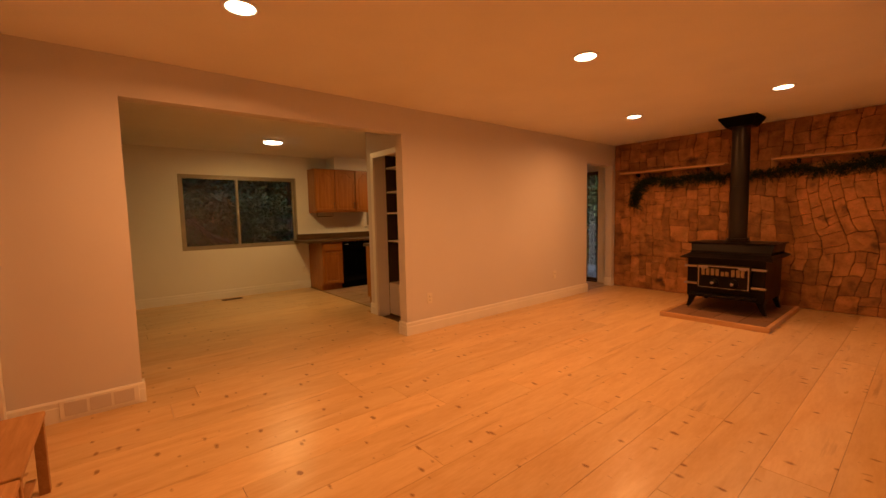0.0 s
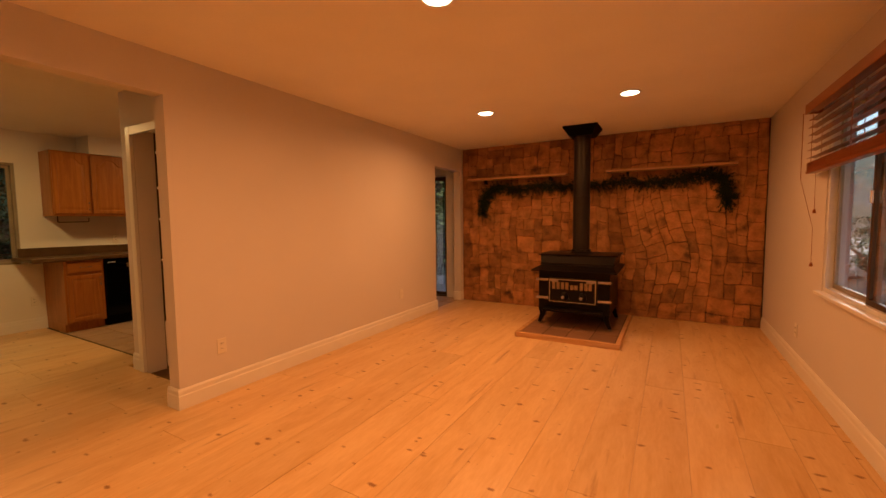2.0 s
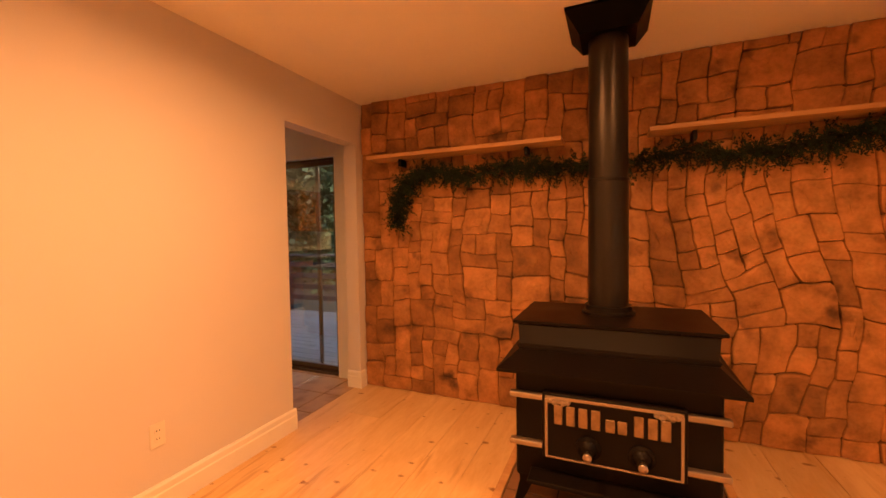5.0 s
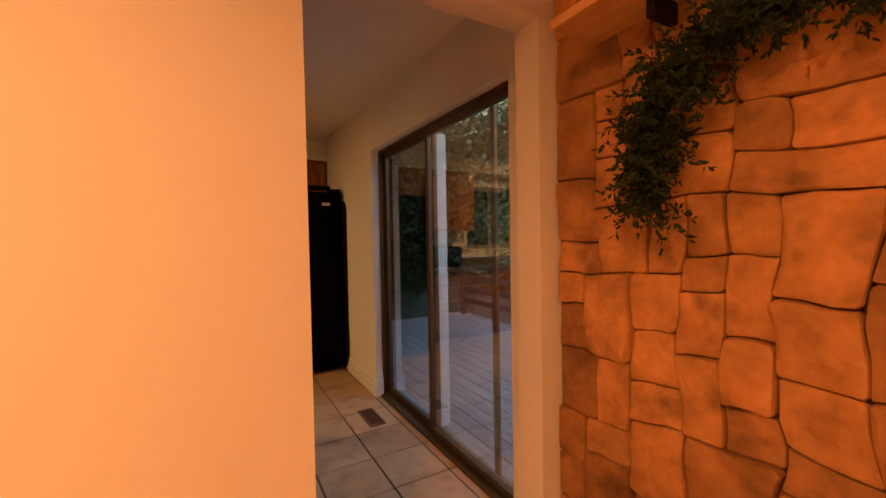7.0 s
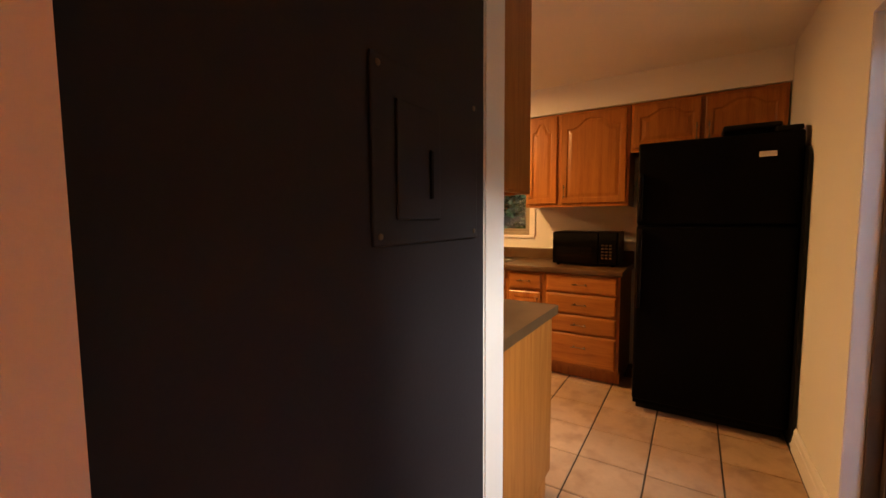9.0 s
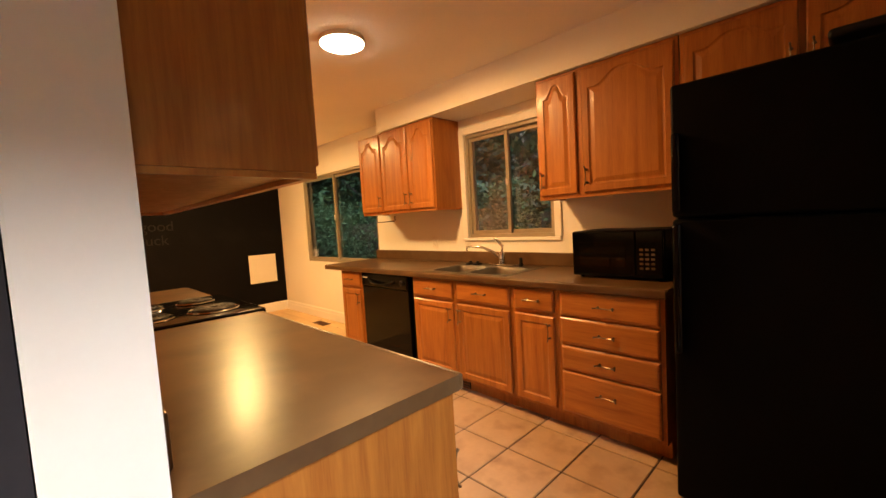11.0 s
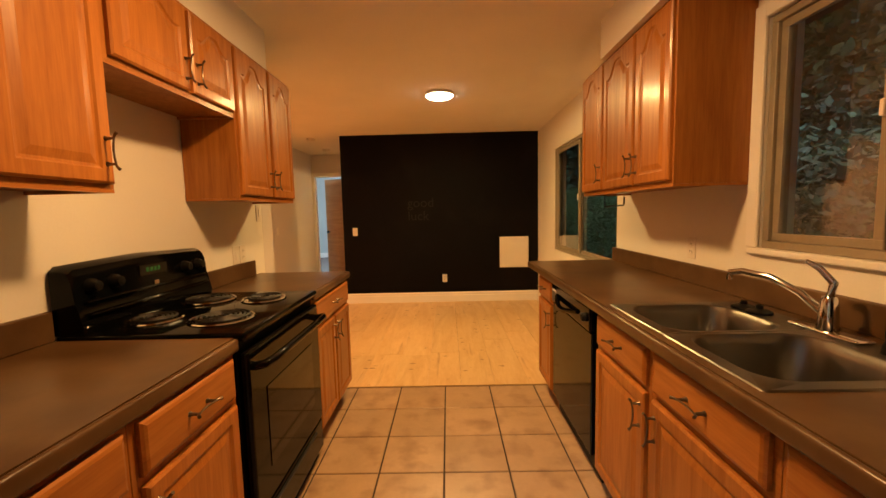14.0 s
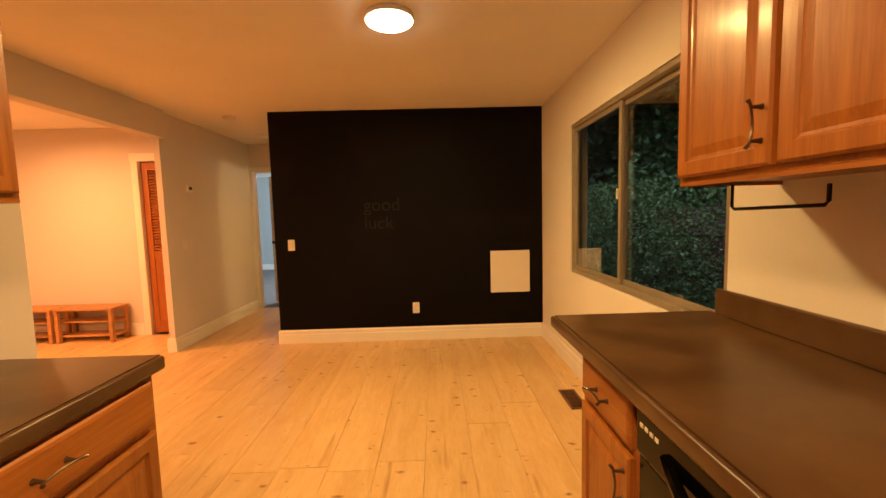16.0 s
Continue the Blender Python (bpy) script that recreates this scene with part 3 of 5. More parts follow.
def disc_lamp(x, y, tint):
    c = thing("ceiling_lamp", pose(x, y, CEIL), "flat round ceiling lamp with a glowing white diffuser", "ceiling light", "kitchen and dining lamps")
    part("base", lathe(bmesh.new(), [(0.135, -0.001), (0.138, -0.02), (0.134, -0.028)], n=40), M_TRIM, c, "white metal rim", True)
    part("diffuser", lathe(bmesh.new(), [(0.128, -0.0285), (0.128, -0.034), (0.11, -0.044), (0.06, -0.050), (0.005, -0.051)], n=40), M_DISC_GLOW, c, "glowing frosted diffuser", True)
    l = new("disc_lamp", bpy.data.lights.new("disc_lamp", "AREA"))
    l.data.shape, l.data.size, l.data.energy, l.data.color = "DISK", 0.25, DISC_WATTS, tint
    l.matrix_world = pose(x, y, CEIL - 0.056)


disc_lamp(-2.55, -0.145, DINING_WARM)
disc_lamp(-2.507, 2.375, KITCHEN_WARM)
wl = thing("wall_lamp", pose(-2.598, -3.35, 1.95), "small globe wall lamp, lit, in the side room", "wall lamp")
part("base", lathe(bmesh.new(), [(0.05, 0.0), (0.05, 0.012), (0.02, 0.02), (0.02, 0.05)], (0, 0, 0), 20, "X"), M_TRIM, wl, "white base", True)
part("globe", lathe(bmesh.new(), [(0.02, 0.051), (0.045, 0.07), (0.055, 0.105), (0.04, 0.14), (0.005, 0.155)], (0, 0, 0), 20, "X"), M_DISC_GLOW, wl, "glowing globe", True)
l = new("globe_lamp", bpy.data.lights.new("globe_lamp", "POINT"))
l.data.energy, l.data.color, l.data.shadow_soft_size = 3.0, DINING_WARM, 0.06
l.matrix_world = pose(-2.38, -3.35, 1.95)


# fill lamp added at the unseen bedroom window, to brighten the room beyond the hall
bw = new("bedroom_daylight_fill", bpy.data.lights.new("bedroom_daylight_fill", "AREA"))
bw.data.shape, bw.data.size, bw.data.size_y, bw.data.energy, bw.data.color = "RECTANGLE", 2.4, 1.2, 14.0, (0.80, 0.92, 1.0)
bw.matrix_world = pose(-1.66, -6.15, 1.45, 90, 0, -90)


# ---- cabinets ----
def panel_outline(w, h, x0, z0, d, rise, steps=16):
    """The outline of a door's panel, shrunk by d: square below, a cathedral arch of that rise above. Counter-clockwise from the lower left."""
    a, b, c, top = x0 + d, x0 + w - d, z0 + d, z0 + h - rise - d
    pts = [(a, c), ((a + b) / 2, c), (b, c), (b, (c + top) / 2)]
    for i in range(steps + 1):
        u = 1 - 2 * i / steps
        s = max(0.0, 1 - abs(u) / 0.78)
        lift = rise * (0.5 - 0.5 * math.cos(math.pi * min(1.0, s * 1.25)))
        pts.append(((a + b) / 2 + u * (b - a) / 2, top + lift))
    pts.append((a, (c + top) / 2))
    return pts


def rect_outline(x0, x1, z0, z1, d, steps=16):
    a, b, c, e = x0 + d, x1 - d, z0 + d, z1 - d
    pts = [(a, c), ((a + b) / 2, c), (b, c), (b, (c + e) / 2)]
    pts += [(b + (a - b) * i / steps, e) for i in range(steps + 1)]
    pts.append((a, (c + e) / 2))
    return pts


def raised_door(x0, x1, z0, z1, y, rise, stile=0.055, thick=0.019):
    """A framed door with a raised field; its front at y - thick."""
    w, h = x1 - x0, z1 - z0
    at = lambda pts, depth: [(px, y - depth, pz) for px, pz in pts]
    field = lambda d: panel_outline(w - 2 * stile, h - 2 * stile, x0 + stile, z0 + stile, d, rise)
    bm = bmesh.new()
    return ring_loops(bm, [at(rect_outline(x0, x1, z0, z1, 0), 0), at(rect_outline(x0, x1, z0, z1, 0), thick - 0.006), at(rect_outline(x0, x1, z0, z1, 0.007), thick),
                           at(field(-0.006), thick), at(field(0.0), thick - 0.006), at(field(0.008), thick - 0.007), at(field(0.034), thick - 0.001)])


def drawer_front(x0, x1, z0, z1, y, thick=0.019):
    at = lambda d, depth: [(px, y - depth, pz) for px, pz in ((x0 + d, z0 + d), (x1 - d, z0 + d), (x1 - d, z1 - d), (x0 + d, z1 - d))]
    return ring_loops(bmesh.new(), [at(0, 0), at(0, thick - 0.008), at(0.006, thick - 0.003), at(0.014, thick)])


def pull(parent, x, z, y, upright):
    """A wire pull on two posts, its ends flared outwards."""
    bm = bmesh.new()
    half = 0.040
    d = Vector((0, 0, 1)) if upright else Vector((1, 0, 0))
    mid = Vector((x, y, z))
    for end in (-1, 1):
        foot = mid + d * half * end
        tube(bm, [foot, foot + Vector((0, -0.006, 0)), foot + Vector((0, -0.028, 0))], [0.0085, 0.0055, 0.0038], 8)
        tube(bm, [foot + Vector((0, -0.026, 0)), foot + d * end * 0.010 + Vector((0, -0.030, 0)), foot + d * end * 0.017 + Vector((0, -0.037, 0))], [0.0036, 0.0042, 0.0052], 7)
    bow = Vector((0, -0.027, 0))
    tube(bm, arc_points(mid - d * half + bow, mid + d * half + bow, (0, 0.005, 0), 8), 0.0032, 7)
    part("handle", bm, M_PULL, parent, "antique pewter bow pull", True)


def cabinet_pose(side, y, z=0.0):
    """Where a unit's lower left back corner stands, seen from in front: side 'W' on the window wall, 'E' on the range wall."""
    return pose(XW + 0.003, y, z, 0, 0, 90) if side == "W" else pose(XK - 0.003, y, z, 0, 0, -90)


def base_cabinet(side, y0, y1, drawers, doors, label, depth=0.63, hinge="l", basin=False):
    """A floor unit: carcass with toe kick, drawer fronts above, raised-panel doors below."""
    w = y1 - y0
    c = thing("base_cabinet", cabinet_pose(side, y0 if side == "W" else y1), label, "cabinet", "kitchen base cabinets")
    part("body", box((0, -depth, 0.10), (w, 0, 0.66 if basin else 0.868), 0.001, 1), M_OAK, c)
    part("toe_kick", box((0.0, -depth + 0.07, 0.0), (w, 0, 0.0995)), M_OAK, c)
    if basin:
        part("front_rail", box((0, -depth, 0.6605), (w, -depth + 0.02, 0.868)), M_OAK_H, c)
        part("back_rail", box((0, -0.02, 0.6605), (w, 0, 0.868)), M_OAK_H, c)
    f, g = -depth - 0.001, 0.022
    if drawers == "stack":
        for z0, z1 in ((0.715, 0.855), (0.545, 0.700), (0.390, 0.530), (0.125, 0.375)):
            d = part("drawer", drawer_front(g, w - g, z0, z1, f), M_OAK_H, c)
            pull(d, w / 2, (z0 + z1) / 2 + (0.03 if z1 - z0 > 0.2 else 0), f - 0.019, False)
        return c
    n = max(1, drawers)
    for i in range(drawers):
        a, b = g + i * (w - g) / n, (i + 1) * (w - g) / n
        d = part("drawer", drawer_front(a, b, 0.715, 0.850, f), M_OAK_H, c)
        pull(d, (a + b) / 2, 0.785, f - 0.019, False)
    for i in range(doors):
        a, b = g + i * (w - g) / doors, (i + 1) * (w - g) / doors
        d = part("door", raised_door(a, b, 0.125, 0.690, f, 0.0, 0.05), M_OAK, c)
        left = (hinge == "r") if doors == 1 else i == 1
        pull(d, a + 0.028 if left else b - 0.028, 0.60, f - 0.019, True)
    return c


def wall_cabinet(side, y0, y1, z0, z1, doors, label, depth=0.33, handles="", lip=True):
    """A wall unit with cathedral-arched doors; handles: for each door l or r."""
    w = y1 - y0
    c = thing("wall_cabinet", cabinet_pose(side, y0 if side == "W" else y1), label, "cabinet", "kitchen wall cabinets")
    part("body", box((0, -depth, z0 + 0.012), (w, 0, z1), 0.001, 1), M_OAK, c)
    part("bottom_rail", box((0, -depth, z0), (w, -depth + 0.02, z0 + 0.0115)), M_OAK_H, c)
    part("end_lip", box((0, -depth + 0.0205, z0), (0.016, 0, z0 + 0.0115)), M_OAK, c)
    part("end_lip", box((w - 0.016, -depth + 0.0205, z0), (w, 0, z0 + 0.0115)), M_OAK, c)
    f = -depth - 0.001
    tall = z1 - z0
    for i, (a, b) in enumerate(doors):
        d = part("door", raised_door(a, b, z0 + 0.028, z1 - 0.02, f, 0.075 if tall > 0.5 else 0.05, 0.05), M_OAK, c)
        side_of = handles[i]
        pull(d, a + 0.026 if side_of == "l" else b - 0.026, z0 + 0.028 + (0.10 if tall > 0.5 else 0.085), f - 0.019, True)
    return c


OAK = "honey oak base cabinet with raised-panel door, drawer and pewter pulls"
base_cabinet("W", 0.82, 1.205, 1, 1, "narrow honey oak base cabinet beside the dishwasher", hinge="l")
base_cabinet("W", 1.965, 2.455, 1, 1, OAK, hinge="l", basin=True)
base_cabinet("W", 2.457, 2.975, 1, 1, OAK, hinge="r", basin=True)
base_cabinet("W", 2.977, 3.305, 1, 1, "narrow honey oak base cabinet with drawer and door", hinge="l")
base_cabinet("W", 3.307, 3.895, "stack", 0, "honey oak base cabinet with four stacked drawers")
base_cabinet("E", 0.925, 1.655, 1, 2, "honey oak base cabinet with one wide drawer and two doors")
base_cabinet("E", 2.445, 2.90, 1, 1, OAK, hinge="r")
base_cabinet("E", 2.902, 3.345, 1, 1, OAK, hinge="l")
base_cabinet("E", 3.347, 3.80, 1, 1, OAK, hinge="r")
wall_cabinet("W", 0.855, 2.0, 1.409, 2.21, [(0.012, 0.375), (0.392, 0.785), (0.808, 1.133)], "honey oak wall cabinet with three arched doors", handles="rrl")
wall_cabinet("W", 3.03, 3.895, 1.409, 2.21, [(0.018, 0.285), (0.325, 0.845)], "honey oak wall cabinet with a narrow and a wide arched door", handles="ll")
wall_cabinet("W", 3.90, 4.865, 1.83, 2.21, [(0.02, 0.47), (0.495, 0.945)], "low honey oak wall cabinet above the refrigerator", handles="rl")
wall_cabinet("E", 2.452, 3.81, 1.409, 2.21, [(0.02, 0.46), (0.495, 0.97), (1.002, 1.345)], "long honey oak wall cabinet with three arched doors", depth=0.285, handles="rlr")
wall_cabinet("E", 1.66, 2.45, 1.825, 2.21, [(0.02, 0.42), (0.445, 0.775)], "low honey oak wall cabinet above the range", depth=0.285, handles="rl")
wall_cabinet("E", 0.925, 1.658, 1.409, 2.21, [(0.015, 0.37), (0.40, 0.72)], "honey oak wall cabinet with two arched doors", depth=0.285, handles="rl")


# ---- worktops ----
def worktop(name, strips, splash, label):
    """A laminate worktop: rounded front edges, an upstand at the wall."""
    c = thing(name, pose(0, 0, 0), label, "countertop")
    bm = bmesh.new()
    for lo, hi in strips:
        cube(bm, lo, hi)
    bmesh.ops.remove_doubles(bm, verts=bm.verts, dist=1e-5)
    part("slab", bm, M_LAMINATE, c)
    part("backsplash", boxes(*splash, bevel=0.006), M_LAMINATE, c, "brown laminate upstand")
    return c


ZT, ZB = 0.912, 0.870
XWF, XEF = -3.238, -1.885
c = worktop("countertop", [((XW + 0.003, 0.545, ZB), (XWF - 0.02, 2.095, ZT)), ((XW + 0.003, 2.885, ZB), (XWF - 0.02, 3.915, ZT)), ((XW + 0.003, 2.095, ZB), (-3.80, 2.885, ZT)), ((-3.31, 2.095, ZB), (XWF - 0.02, 2.885, ZT))],
            [((XW + 0.003, 0.60, ZT), (XW + 0.024, 3.915, ZT + 0.105))], "brown mottled laminate worktop with a double sink")
part("front_edge", box((XWF - 0.0205, 0.545, ZB - 0.004), (XWF, 3.915, ZT), 0.010, 3), M_LAMINATE, c, "rounded worn laminate edge", True)
for a, b, text in ((2.437, 3.825, "brown mottled laminate worktop between the range and the passage"), (0.885, 1.668, "brown mottled laminate worktop beside the range")):
    c = worktop("countertop", [((XK - 0.003, a, ZB), (XEF + 0.02, b, ZT))], [((XK - 0.003, a + (0.0 if a > 2 else 0.1), ZT), (XK - 0.024, b - (0.1 if a > 2 else 0), ZT + 0.105))], text)
    part("front_edge", box((XEF + 0.0205, a, ZB - 0.004), (XEF, b, ZT), 0.010, 3), M_LAMINATE, c, "rounded worn laminate edge", True)


# ---- sink ----
def rounded_rect(x0, x1, y0, y1, r, n=6):
    pts = []
    for cx, cy, a0 in ((x1 - r, y1 - r, 0), (x0 + r, y1 - r, 90), (x0 + r, y0 + r, 180), (x1 - r, y0 + r, 270)):
        for i in range(n + 1):
            a = radians(a0 + 90 * i / n)
            pts.append((cx + r * math.cos(a), cy + r * math.sin(a)))
    return pts


sink = thing("sink", pose(0, 0, 0), "double-bowl stainless steel sink set in the worktop", "sink")
SX0, SX1, SY0, SY1, ZS = -3.835, -3.285, 2.07, 2.91, ZT + 0.004


def bowl(x0, x1, y0, y1):
    """A deep bowl whose rim widens into its half of the deck."""
    at = lambda pts, z: [(px, py, z) for px, py in pts]
    bm = bmesh.new()
    loops = []
    for d, z, r in ((0.0, ZS, 0.09), (0.006, ZS - 0.004, 0.09), (0.014, ZS - 0.03, 0.09), (0.03, ZS - 0.15, 0.085), (0.06, ZS - 0.175, 0.07), (0.15, ZS - 0.182, 0.03)):
        loops.append(at(rounded_rect(x0 + d, x1 - d, y0 + d, y1 - d, r), z))
    return ring_loops(bm, loops, close_first=False)


def deck(x0, x1, y0, y1, bx0, bx1, by0, by1):
    at = lambda pts, z: [(px, py, z) for px, py in pts]
    return [at(rounded_rect(x0, x1, y0, y1, 0.012), ZT + 0.001), at(rounded_rect(x0 + 0.004, x1 - 0.004, y0 + 0.004, y1 - 0.004, 0.012), ZS + 0.001), at(rounded_rect(bx0, bx1, by0, by1, 0.09), ZS)]


mid = 2.49
bm = bmesh.new()
ring_loops(bm, deck(SX0, SX1, SY0, mid, SX0 + 0.11, SX1 - 0.045, SY0 + 0.045, mid - 0.018), False, False)
ring_loops(bm, deck(SX0, SX1, mid, SY1, SX0 + 0.11, SX1 - 0.045, mid + 0.018, SY1 - 0.045), False, False)
part("rim", bm, M_STEEL, sink, "flat steel rim", True)
for y0, y1 in ((SY0 + 0.045, mid - 0.018), (mid + 0.018, SY1 - 0.045)):
    b = part("bowl", bowl(SX0 + 0.11, SX1 - 0.045, y0, y1), M_STEEL, sink, "deep steel bowl", True)
    part("drain", lathe(bmesh.new(), [(0.045, 0), (0.045, 0.004), (0.03, 0.003), (0.01, 0.001)], ((SX0 + SX1) / 2 + 0.03, (y0 + y1) / 2, ZS - 0.181), 20), M_CHROME, b, "chrome drain", True)

faucet = thing("faucet", pose(-3.785, 2.52, ZS), "chrome kitchen faucet with a lever and low curved spout", "faucet")
part("base_plate", box((-0.03, -0.12, 0.0), (0.03, 0.12, 0.012), 0.008, 3), M_CHROME, faucet, smooth=True)
part("body", lathe(bmesh.new(), [(0.028, 0.012), (0.026, 0.05), (0.023, 0.10), (0.018, 0.115), (0.004, 0.12)], n=20), M_CHROME, faucet, smooth=True)
part("lever", tube(bmesh.new(), [(0, 0, 0.11), (-0.005, 0.006, 0.16), (0.02, -0.02, 0.205), (0.045, -0.04, 0.225)], [0.012, 0.012, 0.010, 0.006], 10), M_CHROME, faucet, smooth=True)
part("spout", tube(bmesh.new(), [(0.005, -0.01, 0.06), (0.03, -0.07, 0.115), (0.065, -0.15, 0.155), (0.10, -0.235, 0.165), (0.115, -0.275, 0.155), (0.116, -0.28, 0.128)], [0.013, 0.012, 0.011, 0.011, 0.012, 0.012], 12), M_CHROME, faucet, smooth=True)
part("sprayer", lathe(bmesh.new(), [(0.02, 0.0), (0.017, 0.02), (0.012, 0.035), (0.014, 0.06), (0.008, 0.07)], (0.01, 0.19, 0.0), 16), M_BLACK_MATT, faucet, "black side sprayer", True)
for y in (2.19, 2.27):
    s = thing("sink_stopper", pose(-3.765, y, ZS + 0.001), "black rubber sink stopper lying on the sink rim", "sink stopper", "sink stoppers")
    part("disc", lathe(bmesh.new(), [(0.042, 0), (0.042, 0.008), (0.03, 0.014), (0.012, 0.018), (0.012, 0.03), (0.003, 0.033)], n=20), M_BLACK_MATT, s, smooth=True)

# ---- dishwasher ----
dw = thing("dishwasher", pose(XW + 0.003, 1.215, 0, 0, 0, 90), "glossy black built-in dishwasher with a curved handle", "dishwasher")
W = 0.74
part("body", boxes(((0, -0.60, 0.02), (W, -0.03, 0.866))), M_BLACK_APPL, dw)
part("door", box((0.006, -0.642, 0.13), (W - 0.045, -0.601, 0.735), 0.006), M_BLACK_GLOSS, dw, "glossy black door")
p = part("control_panel", box((0.006, -0.652, 0.738), (W - 0.045, -0.601, 0.864), 0.012, 3), M_BLACK_GLOSS, dw, "black control strip")
part("handle", tube(bmesh.new(), arc_points((0.14, -0.652, 0.80), (0.52, -0.652, 0.80), (0, -0.035, -0.03), 12), 0.014, 8), M_BLACK_GLOSS, p, "curved black handle", True)
part("knob", lathe(bmesh.new(), [(0.022, 0.0), (0.022, -0.012), (0.017, -0.018), (0.005, -0.019)], (0.63, -0.652, 0.80), 20, "Y"), M_BLACK_MATT, p, "round black dial", True)
for i in range(4):
    part("button", box((0.03 + i * 0.022, -0.654, 0.815), (0.044 + i * 0.022, -0.651, 0.826), 0.001, 1), M_PLATE, p)
part("toe_panel", box((0.006, -0.565, 0.0), (W - 0.006, -0.50, 0.125), 0.003), M_BLACK_MATT, dw)

# ---- range ----
rng = thing("kitchen_range", pose(XK - 0.012, 2.43, 0, 0, 0, -90), "black electric range with four chrome-ringed coil burners", "stove")
W, D = 0.755, 0.655
part("body", box((0, -D + 0.03, 0.0), (W, 0, 0.895), 0.004), M_BLACK_APPL, rng)
part("cooktop", box((-0.004, -D - 0.005, 0.8955), (W + 0.004, -0.005, 0.926), 0.010, 3), M_BLACK_GLOSS, rng, "glossy black cooktop", True)
od = part("oven_door", box((0.006, -D - 0.006, 0.235), (W - 0.006, -D + 0.028, 0.855), 0.012, 3), M_BLACK_GLOSS, rng, "black oven door")
part("oven_window", box((0.13, -D - 0.009, 0.36), (W - 0.13, -D - 0.0065, 0.68), 0.001, 1), M_DARK_GLASS, od, "dark oven window")
bm = bmesh.new()
tube(bm, [(0.05, -D - 0.006, 0.79), (0.05, -D - 0.05, 0.80), (0.09, -D - 0.062, 0.803)] + [(0.09 + i * (W - 0.18) / 6, -D - 0.064, 0.803) for i in range(1, 6)] + [(W - 0.09, -D - 0.062, 0.803), (W - 0.05, -D - 0.05, 0.80), (W - 0.05, -D - 0.006, 0.79)], 0.016, 10)
part("handle", bm, M_BLACK_GLOSS, od, "black bar handle", True)
sd = part("storage_drawer", box((0.006, -D - 0.002, 0.07), (W - 0.006, -D + 0.028, 0.225), 0.008), M_BLACK_GLOSS, rng)
part("grip", box((0.12, -D - 0.012, 0.195), (W - 0.12, -D - 0.003, 0.212), 0.003), M_BLACK_MATT, sd)
bg = bmesh.new()
prof = [(0.0, 0.926), (-0.10, 0.926), (-0.105, 0.95), (-0.082, 1.06), (-0.075, 1.135), (-0.066, 1.165), (-0.04, 1.178), (0.0, 1.178)]
ring_loops(bg, [[(x, y, z + dz * max(0, (z - 0.95) / 0.23)) for y, z in prof] for x, dz in ((0.0, -0.03), (0.02, -0.012), (W / 2, 0.0), (W - 0.02, -0.012), (W, -0.03))])
guard = part("backguard", bg, M_BLACK_GLOSS, rng, "curved black control backguard", True)
for z, d in ((0.985, 0.104), (1.03, 0.094)):
    part("ledge", box((0.03, -d - 0.010, z), (W - 0.03, -d + 0.012, z + 0.012), 0.005, 3), M_BLACK_GLOSS, guard, smooth=True)
part("clock", box((0.30, -0.0835, 1.085), (0.46, -0.0795, 1.13), 0.001, 1), M_DARK_GLASS, guard)
part("digits", boxes(*[((0.335 + i * 0.022, -0.0855, 1.10), (0.348 + i * 0.022, -0.0842, 1.118)) for i in range(4)]), M_DISPLAY, guard, "green clock digits")
part("badge", box((0.37, -0.0905, 1.035), (0.395, -0.0865, 1.058), 0.001, 1), M_NICKEL, guard)
for x in (0.07, 0.17, 0.585, 0.685):
    part("knob", lathe(bmesh.new(), [(0.027, 0.004), (0.026, -0.012), (0.019, -0.022), (0.018, -0.032), (0.006, -0.034)], (x, -0.080, 1.09), 20, "Y"), M_BLACK_MATT, guard, "black control knob", True)
for x, y, r in ((0.20, -0.20, 0.075), (0.56, -0.20, 0.095), (0.20, -0.47, 0.095), (0.56, -0.47, 0.075)):
    pan = part("drip_pan", lathe(bmesh.new(), [(r + 0.012, 0.9262), (r + 0.012, 0.930), (r + 0.006, 0.929), (r * 0.6, 0.924), (0.01, 0.9225)], (x, y, 0), 36), M_BLACK_GLOSS, rng, "black enamel drip pan", True)
    rim = bmesh.new()
    lathe(rim, [(r + 0.0125, 0.9264), (r + 0.024, 0.9264), (r + 0.026, 0.9295), (r + 0.021, 0.9335), (r + 0.014, 0.932), (r + 0.0125, 0.929)], (x, y, 0), 36)
    part("trim_ring", rim, M_CHROME, pan, "chrome trim ring", True)
    turns, pts = 4.2 if r < 0.09 else 5.0, []
    steps = int(turns * 22)
    for i in range(steps + 1):
        a, rr = 2 * math.pi * turns * i / steps, 0.018 + (r - 0.012) * i / steps
        pts.append((x + rr * math.cos(a), y + rr * math.sin(a), 0.938))
    part("coil", tube(bmesh.new(), pts, 0.0052, 6), M_COIL, pan, "spiral heating coil", True)

# ---- refrigerator ----
fr = thing("refrigerator", pose(XW + 0.03, 4.028, 0, 0, 0, 90), "tall black textured refrigerator with a top freezer door", "refrigerator")
W, D = 0.825, 0.95
part("body", box((0, -D + 0.085, 0.03), (W, 0, 1.775), 0.006), M_BLACK_APPL, fr)
fd = part("freezer_door", box((0.002, -D, 1.27), (W - 0.002, -D + 0.082, 1.79), 0.014, 3), M_BLACK_APPL, fr, "upper freezer door", True)
ld = part("fridge_door", box((0.002, -D, 0.09), (W - 0.002, -D + 0.082, 1.262), 0.014, 3), M_BLACK_APPL, fr, "tall lower door", True)
